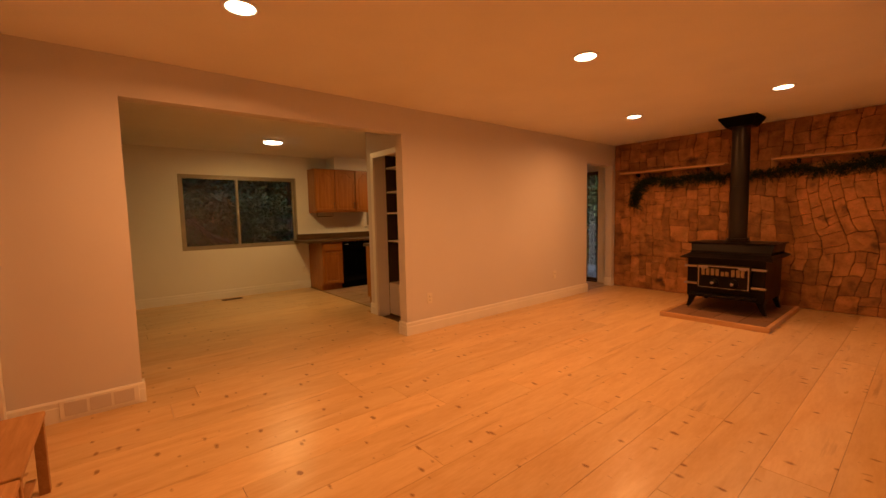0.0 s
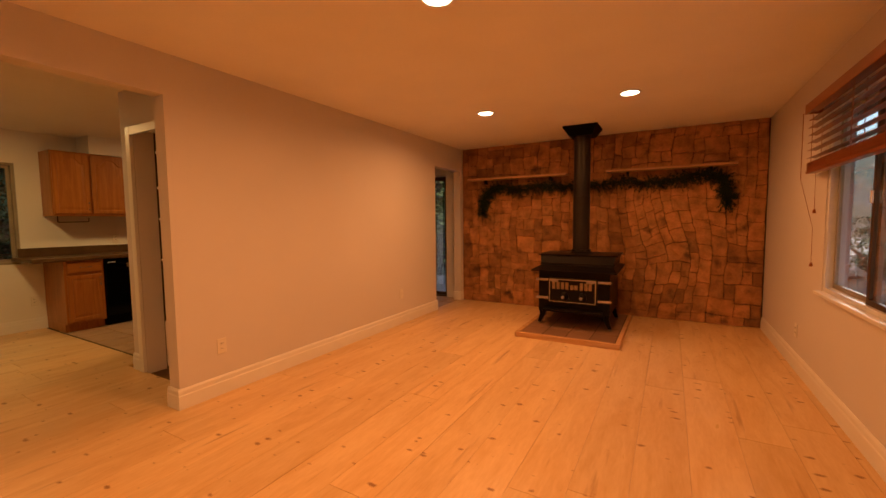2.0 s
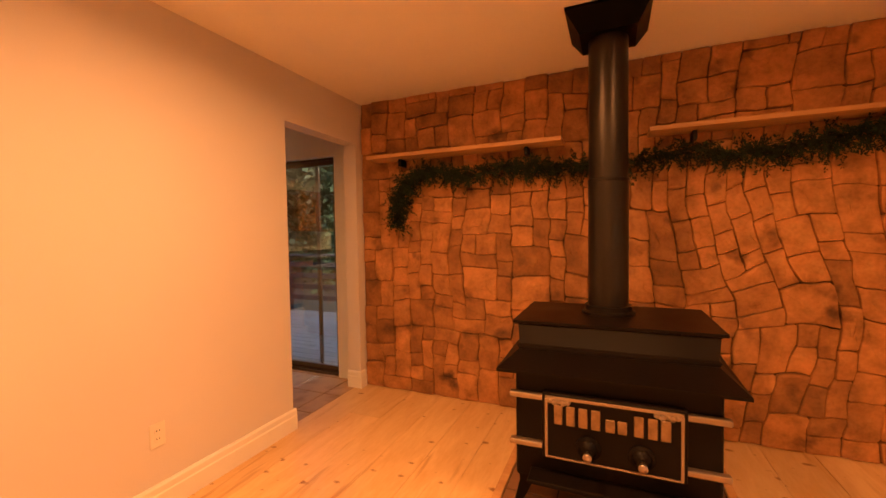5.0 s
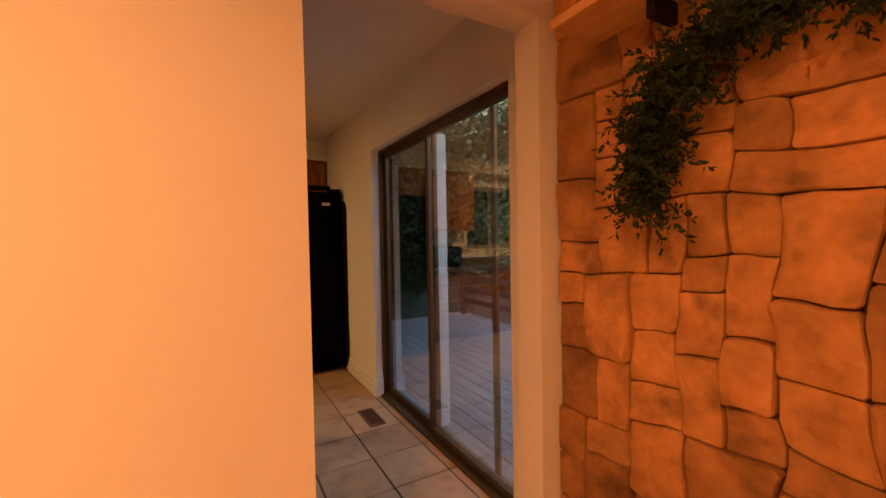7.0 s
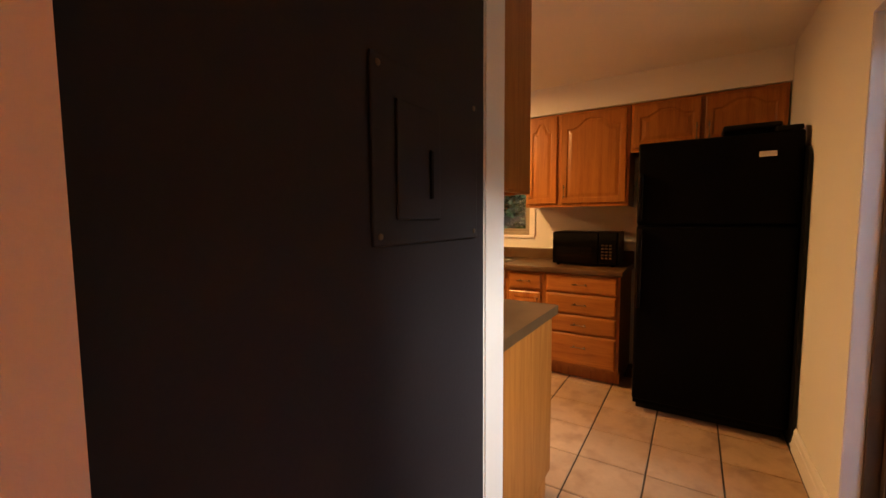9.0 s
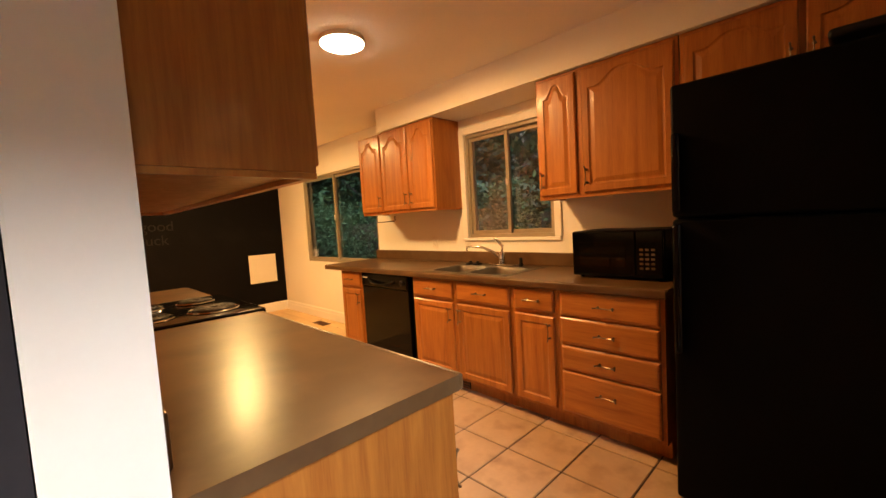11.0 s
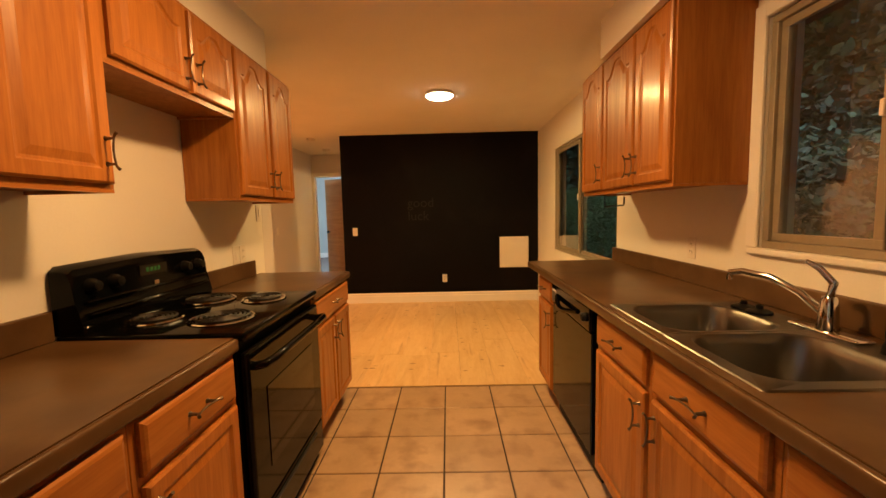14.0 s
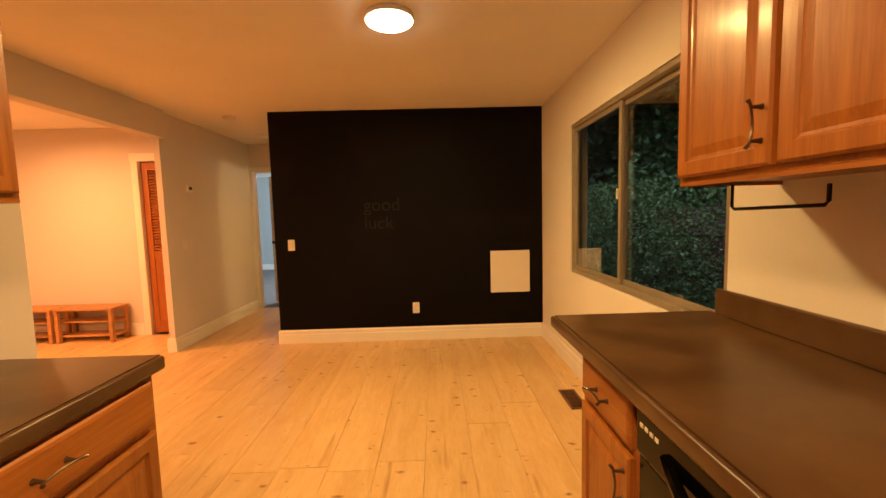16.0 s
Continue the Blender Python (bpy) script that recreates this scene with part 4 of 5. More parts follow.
part("handle", box((0.012, -D - 0.04, 1.29), (0.045, -D - 0.002, 1.60), 0.012, 3), M_BLACK_GLOSS, fd, "glossy black grip", True)
part("handle", box((0.012, -D - 0.04, 0.72), (0.045, -D - 0.002, 1.245), 0.012, 3), M_BLACK_GLOSS, ld, "glossy black grip", True)
part("badge", box((W - 0.20, -D - 0.003, 1.655), (W - 0.12, -D - 0.0005, 1.685), 0.001, 1), M_PLATE, fd, "small silver badge")
part("hinge_cover", box((W - 0.13, -D + 0.01, 1.791), (W - 0.01, -D + 0.09, 1.822), 0.008), M_BLACK_MATT, fr)
part("toe_grille", box((0.02, -D + 0.09, 0.0), (W - 0.02, -D + 0.13, 0.085), 0.003), M_BLACK_MATT, fr)
bag = thing("black_bag", pose(-3.10, 4.62, 1.826), "small black pouch lying on top of the refrigerator", "bag")
bm = box((-0.10, -0.14, 0), (0.10, 0.14, 0.035), 0.014, 3)
part("pouch", bm, M_BLACK_MATT, bag, smooth=True)
brd = thing("folded_board", pose(-3.02, 4.862, 0, 0, 0, 0), "folded black board stored between refrigerator and wall", "board")
outl = rounded_rect(-0.16, 0.16, 0.02, 1.70, 0.10)
part("panel", ring_loops(bmesh.new(), [[(px, dy, pz) for px, pz in outl] for dy in (-0.009, 0.008)]), M_BLACK_MATT, brd)
part("foot", box((-0.13, -0.009, 0.0), (0.13, 0.008, 0.019), 0.002, 1), M_BLACK_MATT, brd)

# ---- microwave ----
mw = thing("microwave", pose(XW + 0.10, 3.315, ZT, 0, 0, 90), "small black countertop microwave with a window and keypad", "microwave")
W, D, Hh = 0.525, 0.33, 0.285
part("case", box((0, -D, 0.012), (W, 0, Hh), 0.008), M_BLACK_APPL, mw)
d = part("door", box((0.003, -D - 0.022, 0.016), (W * 0.72, -D - 0.001, Hh - 0.004), 0.006), M_BLACK_GLOSS, mw)
part("oven_window", box((0.05, -D - 0.0245, 0.075), (W * 0.62, -D - 0.0225, Hh - 0.065), 0.001, 1), M_DARK_GLASS, d, "dark see-through window")
k = part("control_panel", box((W * 0.725, -D - 0.022, 0.016), (W - 0.003, -D - 0.001, Hh - 0.004), 0.005), M_BLACK_GLOSS, mw)
for r in range(5):
    for q in range(3):
        part("key", box((W * 0.765 + q * 0.03, -D - 0.0245, 0.065 + r * 0.026), (W * 0.765 + q * 0.03 + 0.02, -D - 0.0225, 0.078 + r * 0.026), 0.001, 1), M_PULL, k)
for x in (0.04, W - 0.04):
    for y in (-0.04, -D + 0.03):
        part("foot", lathe(bmesh.new(), [(0.012, 0), (0.012, 0.012)], (x, y, 0.0005), 10), M_BLACK_MATT, mw)

# ---- paper towel holder, vents, plates ----
tw = thing("towel_holder", pose(-3.70, 0.93, 1.409), "black wire paper towel holder under the wall cabinet", "towel holder")
part("wire", tube(bmesh.new(), [(0, 0, 0.0), (0, 0, -0.068), (0, 0.012, -0.076), (0, 0.30, -0.070), (0, 0.31, -0.06), (0, 0.31, -0.02)], 0.005, 8), M_BLACK_MATT, tw, smooth=True)


def cover_plate(m, kind, label):
    """A wall plate with its switch or sockets; local -y is out of the wall."""
    c = thing("outlet_plate" if kind == "outlet" else "switch_plate", m, label, "outlet" if kind == "outlet" else "light switch", "wall plates")
    pl = part("plate", box((-0.036, -0.006, -0.058), (0.036, 0.0, 0.058), 0.003), M_PLATE, c)
    if kind == "outlet":
        for z in (-0.02, 0.02):
            s = part("socket", lathe(bmesh.new(), [(0.016, -0.0062), (0.016, -0.0085), (0.014, -0.009)], (0, 0, z), 16, "Y"), M_PLATE, pl)
            part("slots", boxes(((-0.008, -0.0097, z - 0.002), (-0.005, -0.0091, z + 0.007)), ((0.005, -0.0097, z - 0.002), (0.008, -0.0091, z + 0.007))), M_BLACK_MATT, pl)
    else:
        part("toggle", box((-0.012, -0.011, -0.026), (0.012, -0.0062, 0.026), 0.002, 1), M_PLATE, pl)
    return c


cover_plate(pose(-2.54, YB + 0.0005, 0.35, 0, 0, 180), "outlet", "white outlet plate on the black wall")
cover_plate(pose(-1.245, YB + 0.0005, 1.06, 0, 0, 180), "switch", "white switch plate on the black wall")
cover_plate(pose(0.0005, 3.06, 0.38, 0, 0, 90), "outlet", "beige outlet plate on the painted wall")
cover_plate(pose(0.0005, 0.70, 0.37, 0, 0, 90), "outlet", "beige outlet plate on the painted wall")
cover_plate(pose(XR - 0.0005, 3.38, 0.33, 0, 0, -90), "outlet", "beige outlet plate under the window wall")
cover_plate(pose(XR - 0.0005, 1.64, 0.30, 0, 0, -90), "outlet", "beige outlet plate below the window")
cover_plate(pose(XW + 0.0005, 1.60, 1.10, 0, 0, 90), "outlet", "off-white outlet plate above the worktop")
cover_plate(pose(XW + 0.0005, 0.72, 0.36, 0, 0, 90), "outlet", "off-white outlet plate near the dining floor")
cover_plate(pose(XK - 0.0005, 1.12, 1.075, 0, 0, -90), "outlet", "off-white outlet plate above the worktop")
cover_plate(pose(XK - 0.0005, 1.205, 1.075, 0, 0, -90), "switch", "off-white switch plate above the worktop")
cover_plate(pose(XK - 0.0005, 0.86, 1.345, 0, 0, -90), "switch", "off-white switch plate at the wall end")
cover_plate(pose(XK - 0.0005, 2.74, 1.075, 0, 0, -90), "outlet", "off-white outlet plate behind the range side")
cover_plate(pose(-WH - 0.0005, -2.205, 1.09, 0, 0, -90), "switch", "beige switch plate on the hall wall")
ac = thing("access_panel", pose(-3.56, YB + 0.0005, 0.717, 0, 0, 180), "blank cream square access cover on the black wall", "access panel")
part("cover", box((-0.21, -0.012, -0.225), (0.21, 0, 0.225), 0.004), M_PLATE, ac)
th = thing("thermostat", pose(-WH - 0.0005, -2.351, 1.70, 0, 0, -90), "small white thermostat with a dark display", "thermostat")
part("case", box((-0.055, -0.022, -0.04), (0.055, 0, 0.04), 0.006, 3), M_PLATE, th)
part("display", box((-0.03, -0.0245, -0.012), (0.025, -0.0225, 0.022), 0.001, 1), M_DARK_GLASS, th)
for x, y in ((-0.61, -2.25), (-0.53, -3.27)):
    s = thing("smoke_detector", pose(x, y, CEIL), "round white smoke detector on the hall ceiling", "smoke detector", "hall detectors")
    part("case", lathe(bmesh.new(), [(0.062, -0.001), (0.062, -0.018), (0.05, -0.03), (0.02, -0.034), (0.004, -0.035)], n=28), M_PLATE, s, smooth=True)


def floor_vent(x, y, along_y, mat, label, size=(0.30, 0.12), z=0.0):
    c = thing("floor_vent", pose(x, y, z, 0, 0, 90 if along_y else 0), label, "floor vent", "floor registers")
    a, b = size[0] / 2, size[1] / 2
    part("rim", boxes(((-a, -b, 0), (a, -b + 0.015, 0.006)), ((-a, b - 0.015, 0), (a, b, 0.006)), ((-a, -b + 0.015, 0), (-a + 0.015, b - 0.015, 0.006)), ((a - 0.015, -b + 0.015, 0), (a, b - 0.015, 0.006)), bevel=0.001), mat, c)
    n = 14
    for i in range(n):
        q = -a + 0.02 + i * (2 * a - 0.04) / (n - 1)
        part("slat", box((q - 0.004, -b + 0.016, 0.001), (q + 0.004, b - 0.016, 0.005)), mat, c)
    part("duct", box((-a + 0.016, -b + 0.016, 0.0), (a - 0.016, b - 0.016, 0.0008)), M_BLACK_MATT, c, "dark duct below")


floor_vent(-3.72, -0.58, True, M_BROWN_SILL, "brown metal floor register in the plank floor", z=0.001)
floor_vent(-1.76, 4.70, False, M_BROWN_SILL, "rust-brown metal floor register in the tiles", z=0.001)
tv = thing("toe_kick_vent", pose(XW + 0.003 + 0.562, 2.37, 0.05, 0, 0, 90), "dark slotted vent in the cabinet toe kick", "vent")
part("grille", box((-0.13, -0.005, -0.04), (0.13, 0, 0.04), 0.002, 1), M_BLACK_MATT, tv)
for i in range(4):
    part("slat", box((-0.12, -0.010, -0.03 + i * 0.018), (0.12, -0.0055, -0.022 + i * 0.018)), M_BROWN_SILL, tv)

gr = thing("return_grille", pose(0.0185, -2.16, 0.078, 0, 0, 90), "painted three-panel air return grille in the baseboard", "vent")
part("plate", box((-0.21, -0.006, -0.062), (0.21, 0, 0.062), 0.003), M_TRIM, gr)
for k in range(3):
    pn = part("panel", box((-0.185 + k * 0.127, -0.0085, -0.045), (-0.185 + k * 0.127 + 0.112, -0.0065, 0.045), 0.001, 1), M_WALL, gr, "perforated panel")
    for i in range(9):
        part("louvre", box((-0.180 + k * 0.127, -0.0105, -0.040 + i * 0.0095), (-0.180 + k * 0.127 + 0.102, -0.009, -0.0365 + i * 0.0095)), M_WALL, pn)

# ---- breaker panel ----
bp = thing("breaker_panel", pose(-0.80, YP + 0.0005, 1.62, 0, 0, 180), "painted-over electrical breaker panel with a small hinged door", "breaker panel")
part("cover", box((-0.20, -0.008, -0.355), (0.236, 0, 0.02), 0.004), M_PANEL_WALL, bp, "dark painted cover plate")
dd = part("door", box((-0.131, -0.016, -0.302), (0.032, -0.0085, -0.055), 0.004), M_PANEL_WALL, bp, "dark painted panel door")
part("latch", box((-0.018, -0.022, -0.255), (-0.006, -0.0165, -0.145), 0.002, 1), M_BLACK_APPL, dd)
for x in (-0.18, 0.215):
    for z in (-0.335, 0.0):
        part("screw", lathe(bmesh.new(), [(0.007, -0.0082), (0.006, -0.0105), (0.002, -0.011)], (x, 0, z), 10, "Y"), M_PULL, bp)

# ---- niche shelves ----
for z in (0.98, 1.345, 1.62, 1.93):
    s = thing("shelf", pose(0, 0, z), "white painted shelf inside the wall niche", "shelf", "niche shelves")
    part("board", box((-1.018, 0.80, -0.01), (-WT - 0.004, 1.234, 0.01), 0.003), M_TRIM, s)
# back lining: dark wood colour that also holds the shade inside the niche
structure("niche_back", box((-1.016, 1.236, 0.42), (-WT - 0.004, 1.248, 2.098)), M_FENCE, "dark brown wood back of the shelf niche, shade included in its colour", "wall panel")
nb = thing("niche_base", pose(0, 0, 0), "plain painted boxed base below the niche shelves", "cabinet")
part("front", box((-1.018, 0.80, 0.0), (-WT - 0.004, 1.248, 0.42), 0.004), M_WALL, nb)
tr = thing("trim_niche", pose(0, 0, 0), "white casing around the shelf niche", "trim", kind="structure")
part("casing", boxes(((-1.09, 0.612, 0.0), (-1.018, 0.638, 2.12)), ((-1.018, 0.612, 2.05), (-WT - 0.02, 0.638, 2.12)), bevel=0.004), M_TRIM, tr)

# ---- wood stove on its hearth ----
hearth = thing("hearth_pad", pose(1.47, 3.17, 0), "low brown tiled hearth pad with a pine edge under the stove", "hearth")
part("pad", box((0.045, 0.045, 0.0), (1.04, 1.45, 0.046)), M_GROUT, hearth)
for i in range(4):
    for j in range(5):
        part("tile", box((0.05 + i * 0.2475, 0.05 + j * 0.28, 0.0462), (0.05 + i * 0.2475 + 0.24, 0.05 + j * 0.28 + 0.272, 0.052), 0.002, 1), material("hearth_tile", (0.20, 0.105, 0.055), 0.5, var=0.2, scale=6, random=0.15) if i + j == 0 else bpy.data.materials["hearth_tile"], hearth)
part("edging", boxes(((0, 0, 0), (1.085, 0.044, 0.056)), ((0, 0.044, 0), (0.044, 1.45, 0.056)), ((1.041, 0.044, 0), (1.085, 1.45, 0.056)), bevel=0.006), M_SHELF, hearth, "pine edge strip")

st = thing("wood_stove", pose(2.0, 4.07, 0.0525), "black cast-iron wood stove with a stepped top and brass-toned door", "wood stove")
bm = bmesh.new()
# lower fire box, flange, upper tier with a sloping front
cube(bm, (-0.40, -0.42, 0.16), (0.40, 0.34, 0.665), 0.012)
part("fire_box", bm, M_IRON, st)
bm = bmesh.new()
ring_loops(bm, [[(sx * w, y, z) for sx, y, z in ((-1, -0.47 + d, a), (1, -0.47 + d, a), (1, 0.36, a + e), (-1, 0.36, a + e))] for w, d, a, e in ((0.475, 0.0, 0.645, 0.025), (0.475, 0.0, 0.658, 0.027), (0.415, 0.20, 0.700, 0.0))])
part("flange", bm, M_IRON, st, "flared iron shelf plate")
bm = bmesh.new()
ring_loops(bm, [[(x, y, z) for x, y in ((-w, f), (w, f), (w, 0.36), (-w, 0.36))] for w, f, z in ((0.415, -0.27, 0.702), (0.425, -0.268, 0.716), (0.415, -0.255, 0.724), (0.43, -0.215, 0.812), (0.455, -0.225, 0.815), (0.455, -0.225, 0.829))])
part("upper_tier", bm, M_IRON, st, "upper iron tier with a flat top plate")
d = part("fire_door", box((-0.275, -0.462, 0.285), (0.275, -0.424, 0.575), 0.008), M_IRON, st, "arched iron loading door")
part("relief_border", boxes(((-0.26, -0.470, 0.552), (0.26, -0.4625, 0.565)), ((-0.26, -0.470, 0.295), (0.26, -0.4625, 0.303)), ((-0.262, -0.470, 0.303), (-0.250, -0.4625, 0.552)), ((0.250, -0.470, 0.303), (0.262, -0.4625, 0.552)), bevel=0.002), M_NICKEL, d)
rnd = random.Random(4)
for i, x in enumerate((-0.205, -0.155, -0.105, -0.055, 0.0, 0.045, 0.105, 0.155, 0.20)):
    hgt = 0.085 if i not in (4, 5) else 0.055
    part("letter_bar", box((x - 0.019, -0.472, 0.445), (x + 0.017, -0.4625, 0.445 + hgt), 0.005), M_GOLD_LETTER, d, "worn brass relief block")
for x in (-0.24, 0.24):
    for k in range(5):
        part("scroll", lathe(bmesh.new(), [(0.014, -0.4625), (0.012, -0.470), (0.003, -0.473)], (x - math.copysign(0.018 * k, x), 0, 0.545 - 0.006 * (k % 2)), 10, "Y"), M_NICKEL, d)
for x in (-0.085, 0.115):
    k = part("draft_knob", lathe(bmesh.new(), [(0.05, -0.4625), (0.05, -0.472), (0.036, -0.478), (0.03, -0.49), (0.012, -0.50), (0.012, -0.52), (0.02, -0.528), (0.004, -0.536)], (x, 0, 0.365), 20, "Y"), M_IRON, d, "spinning draft control", True)
    part("knob_tip", lathe(bmesh.new(), [(0.016, -0.537), (0.018, -0.55), (0.006, -0.558)], (x, 0, 0.365), 14, "Y"), M_NICKEL, k, "nickel tip", True)
for x in (-0.345, 0.345):
    for z in (0.33, 0.545):
        part("hinge", box((x - 0.075, -0.455, z - 0.013), (x + 0.075, -0.4215, z + 0.013), 0.006), M_NICKEL, st, "pale strap hinge")
part("ash_lip", box((-0.33, -0.53, 0.195), (0.33, -0.421, 0.215), 0.006), M_IRON, st)
for x in (-0.35, 0.35):
    for y in (-0.36, 0.28):
        lg = part("leg", ring_loops(bmesh.new(), [[(x + sx * a + math.copysign(o, x), y + sy * a, z) for sx, sy in ((-1, -1), (1, -1), (1, 1), (-1, 1))] for a, o, z in ((0.018, 0.05, 0.012), (0.022, 0.035, 0.05), (0.03, 0.01, 0.12), (0.04, 0.0, 0.165))]), M_IRON, st, "splayed iron leg")
        part("foot", lathe(bmesh.new(), [(0.024, 0.0), (0.026, 0.008), (0.018, 0.014)], (x + math.copysign(0.052, x), y, 0), 14), M_NICKEL, lg, "pale levelling foot", True)
flue = thing("flue_pipe", pose(1.985, 4.19, 0.882), "dull black steel stove flue pipe rising to the ceiling", "flue pipe")
part("collar", lathe(bmesh.new(), [(0.135, 0.0), (0.135, 0.012), (0.118, 0.02), (0.118, 0.045)], n=36), M_FLUE, flue, smooth=True)
part("lower_pipe", lathe(bmesh.new(), [(0.101, 0.045), (0.101, 0.70), (0.104, 0.702), (0.104, 0.712), (0.101, 0.715)], n=36), M_FLUE, flue, smooth=True)
part("upper_pipe", lathe(bmesh.new(), [(0.098, 0.715), (0.098, 1.44)], n=36), M_FLUE, flue, smooth=True)
bm = bmesh.new()
ring_loops(bm, [[(sx * a, sy * a, z) for sx, sy in ((-1, -1), (1, -1), (1, 1), (-1, 1))] for a, z in ((0.135, 1.44), (0.20, 1.54), (0.20, 1.556))])
part("ceiling_box", bm, M_BLACK_APPL, flue, "flared black ceiling support box")

# ---- shelves and garland on the stone wall ----
for x0, x1 in ((0.20, 1.70), (2.21, 3.62)):
    s = thing("wall_shelf", pose(0, 0, 1.945), "narrow pine shelf mounted on the stone wall", "shelf", "stone wall shelves")
    part("board", box((x0, 4.59, -0.028), (x1, 4.785, 0.0), 0.004), M_SHELF, s)
    for x in (x0 + 0.25, x1 - 0.25):
        part("bracket", box((x - 0.012, 4.68, -0.085), (x + 0.012, 4.782, -0.0285), 0.004), M_BLACK_MATT, s)


def garland():
    """An evergreen garland: a wire that sags along the wall and hundreds of short sprigs on it."""
    g = thing("garland", pose(0, 0, 0), "dark green artificial evergreen garland draped on the stone wall", "garland")
    keys = [(0.40, 1.42), (0.42, 1.58), (0.50, 1.74), (0.70, 1.80), (1.00, 1.755), (1.35, 1.80), (1.62, 1.77), (1.99, 1.75), (2.40, 1.81), (2.75, 1.76), (3.05, 1.80), (3.35, 1.85), (3.50, 1.76), (3.53, 1.60), (3.55, 1.45)]
    path = []
    for (xa, za), (xb, zb) in zip(keys, keys[1:]):
        for i in range(6):
            u = i / 6
            s = u * u * (3 - 2 * u)
            path.append((xa + (xb - xa) * u, 4.735, za + (zb - za) * (u if abs(xb - xa) < 0.08 else s)))
    part("wire", tube(bmesh.new(), path, 0.004, 6), M_NEEDLE, g)
    r = random.Random(11)
    verts, faces = [], []

    def leaf(o, d, length, width):
        side = d.cross(Vector((r.uniform(-1, 1), r.uniform(-1, 1), r.uniform(-1, 1)))).normalized() * width
        n = len(verts)
        lift = d.cross(side).normalized() * width * 0.5
        verts.extend([o, o + d * length * 0.5 + side, o + d * length, o + d * length * 0.5 - side, o + d * length * 0.5 + lift])
        faces.extend([(n, n + 1, n + 4), (n + 1, n + 2, n + 4), (n + 2, n + 3, n + 4), (n + 3, n, n + 4)])
    for p, q in zip(path, path[1:]):
        p, q = Vector(p), Vector(q)
        for k in range(12):
            o = p.lerp(q, r.random())
            d = Vector((r.uniform(-1, 1), r.uniform(-0.8, 0.15), r.uniform(-1.0, 0.8))).normalized()
            reach = r.uniform(0.06, 0.15)
            for j in range(26):
                u = j / 25
                s = o + d * reach * u + Vector((0, 0, -0.02 * u * u))
                dd = (d * 0.75 + Vector((r.uniform(-1, 1), r.uniform(-1, 1), r.uniform(-1, 1)))).normalized()
                leaf(s, dd, r.uniform(0.02, 0.036) * (1.1 - 0.4 * u), 0.0046)
    me = bpy.data.meshes.new("foliage")
    me.from_pydata([tuple(v) for v in verts], [], faces)
    me.materials.append(M_NEEDLE)
    ob = new("foliage", me)
    ob.parent = g
    tagged(ob, "bushy needle sprigs", kind="stuff")


garland()

# ---- wooden blind at the living room window ----
bl = thing("window_blind", pose(0, 0, 0), "half-raised cherry wood slat blind at the living room window", "blind")
part("valance", box((XR - 0.105, 1.16, 2.075), (XR - 0.085, 2.97, 2.145), 0.004), M_BLIND, bl, "cherry wood valance")
part("valance_end", box((XR - 0.084, 2.95, 2.075), (XR - 0.003, 2.97, 2.145), 0.003), M_BLIND, bl)
part("head_rail", box((XR - 0.08, 1.18, 2.085), (XR - 0.03, 2.948, 2.125), 0.003), M_BLIND, bl)
for i in range(6):
    z = 1.745 + i * 0.056
    part("slat", ring_loops(bmesh.new(), [[(XR - 0.082 + dx, y, z + dz) for dx, dz in ((0, 0.0), (0.025, 0.004), (0.05, 0.0), (0.05, 0.003), (0.025, 0.007), (0, 0.003))] for y in (1.18, 2.965)]), M_BLIND, bl)
for i in range(9):
    part("slat", box((XR - 0.082, 1.18, 1.655 + i * 0.0065), (XR - 0.032, 2.965, 1.655 + i * 0.0065 + 0.0048)), M_BLIND, bl)
part("bottom_rail", box((XR - 0.086, 1.178, 1.63), (XR - 0.028, 2.967, 1.653), 0.004), M_BLIND, bl)
for y in (1.35, 2.1, 2.85):
    part("ladder_tape", boxes(((XR - 0.0845, y - 0.008, 1.655), (XR - 0.0835, y + 0.008, 2.08)), ((XR - 0.0305, y - 0.008, 1.655), (XR - 0.0295, y + 0.008, 2.08))), M_BLIND, bl, "brown ladder tape")
for y, z in ((2.985, 1.335), (2.995, 0.925)):
    cd = part("cord", tube(bmesh.new(), [(XR - 0.108, y, 2.09), (XR - 0.107, y, 1.6), (XR - 0.02, y + 0.005, z + 0.3), (XR - 0.018, y + 0.005, z + 0.02)], 0.0015, 5), M_BLIND, bl, "thin pull cord")
    part("tassel", lathe(bmesh.new(), [(0.004, 0.03), (0.010, 0.018), (0.012, 0.0), (0.004, -0.002)], (XR - 0.018, y + 0.005, z), 10), M_BLIND, cd, "wooden tassel", True)


# ---- benches and louvred closet door ----
def bench(x, w):
    c = thing("shoe_bench", pose(x, -2.60, 0), "low pine shoe bench with two open shelves", "bench", "benches by the rear wall")
    part("top", box((0, 0, 0.37), (w, 0.27, 0.395), 0.005), M_BENCH, c)
    for px in (0.01, w - 0.05):
        for py in (0.01, 0.225):
            part("leg", box((px, py, 0.0), (px + 0.04, py + 0.04, 0.369), 0.003), M_BENCH, c)
    for z in (0.06, 0.225):
        for i in range(4):
            part("slat", box((0.012, 0.052 + i * 0.043, z), (w - 0.012, 0.052 + i * 0.043 + 0.034, z + 0.015), 0.002, 1), M_BENCH, c)
        part("rail", box((0.051, 0.012, z - 0.014), (w - 0.051, 0.03, z + 0.02), 0.002, 1), M_BENCH, c)


bench(0.89, 0.66)
bench(1.57, 0.66)

ld = thing("door_2", pose(0, 0, 0), "closed orange-brown stained wooden louvre closet door", "closet door", kind="structure")
Y = YBACK - 0.05
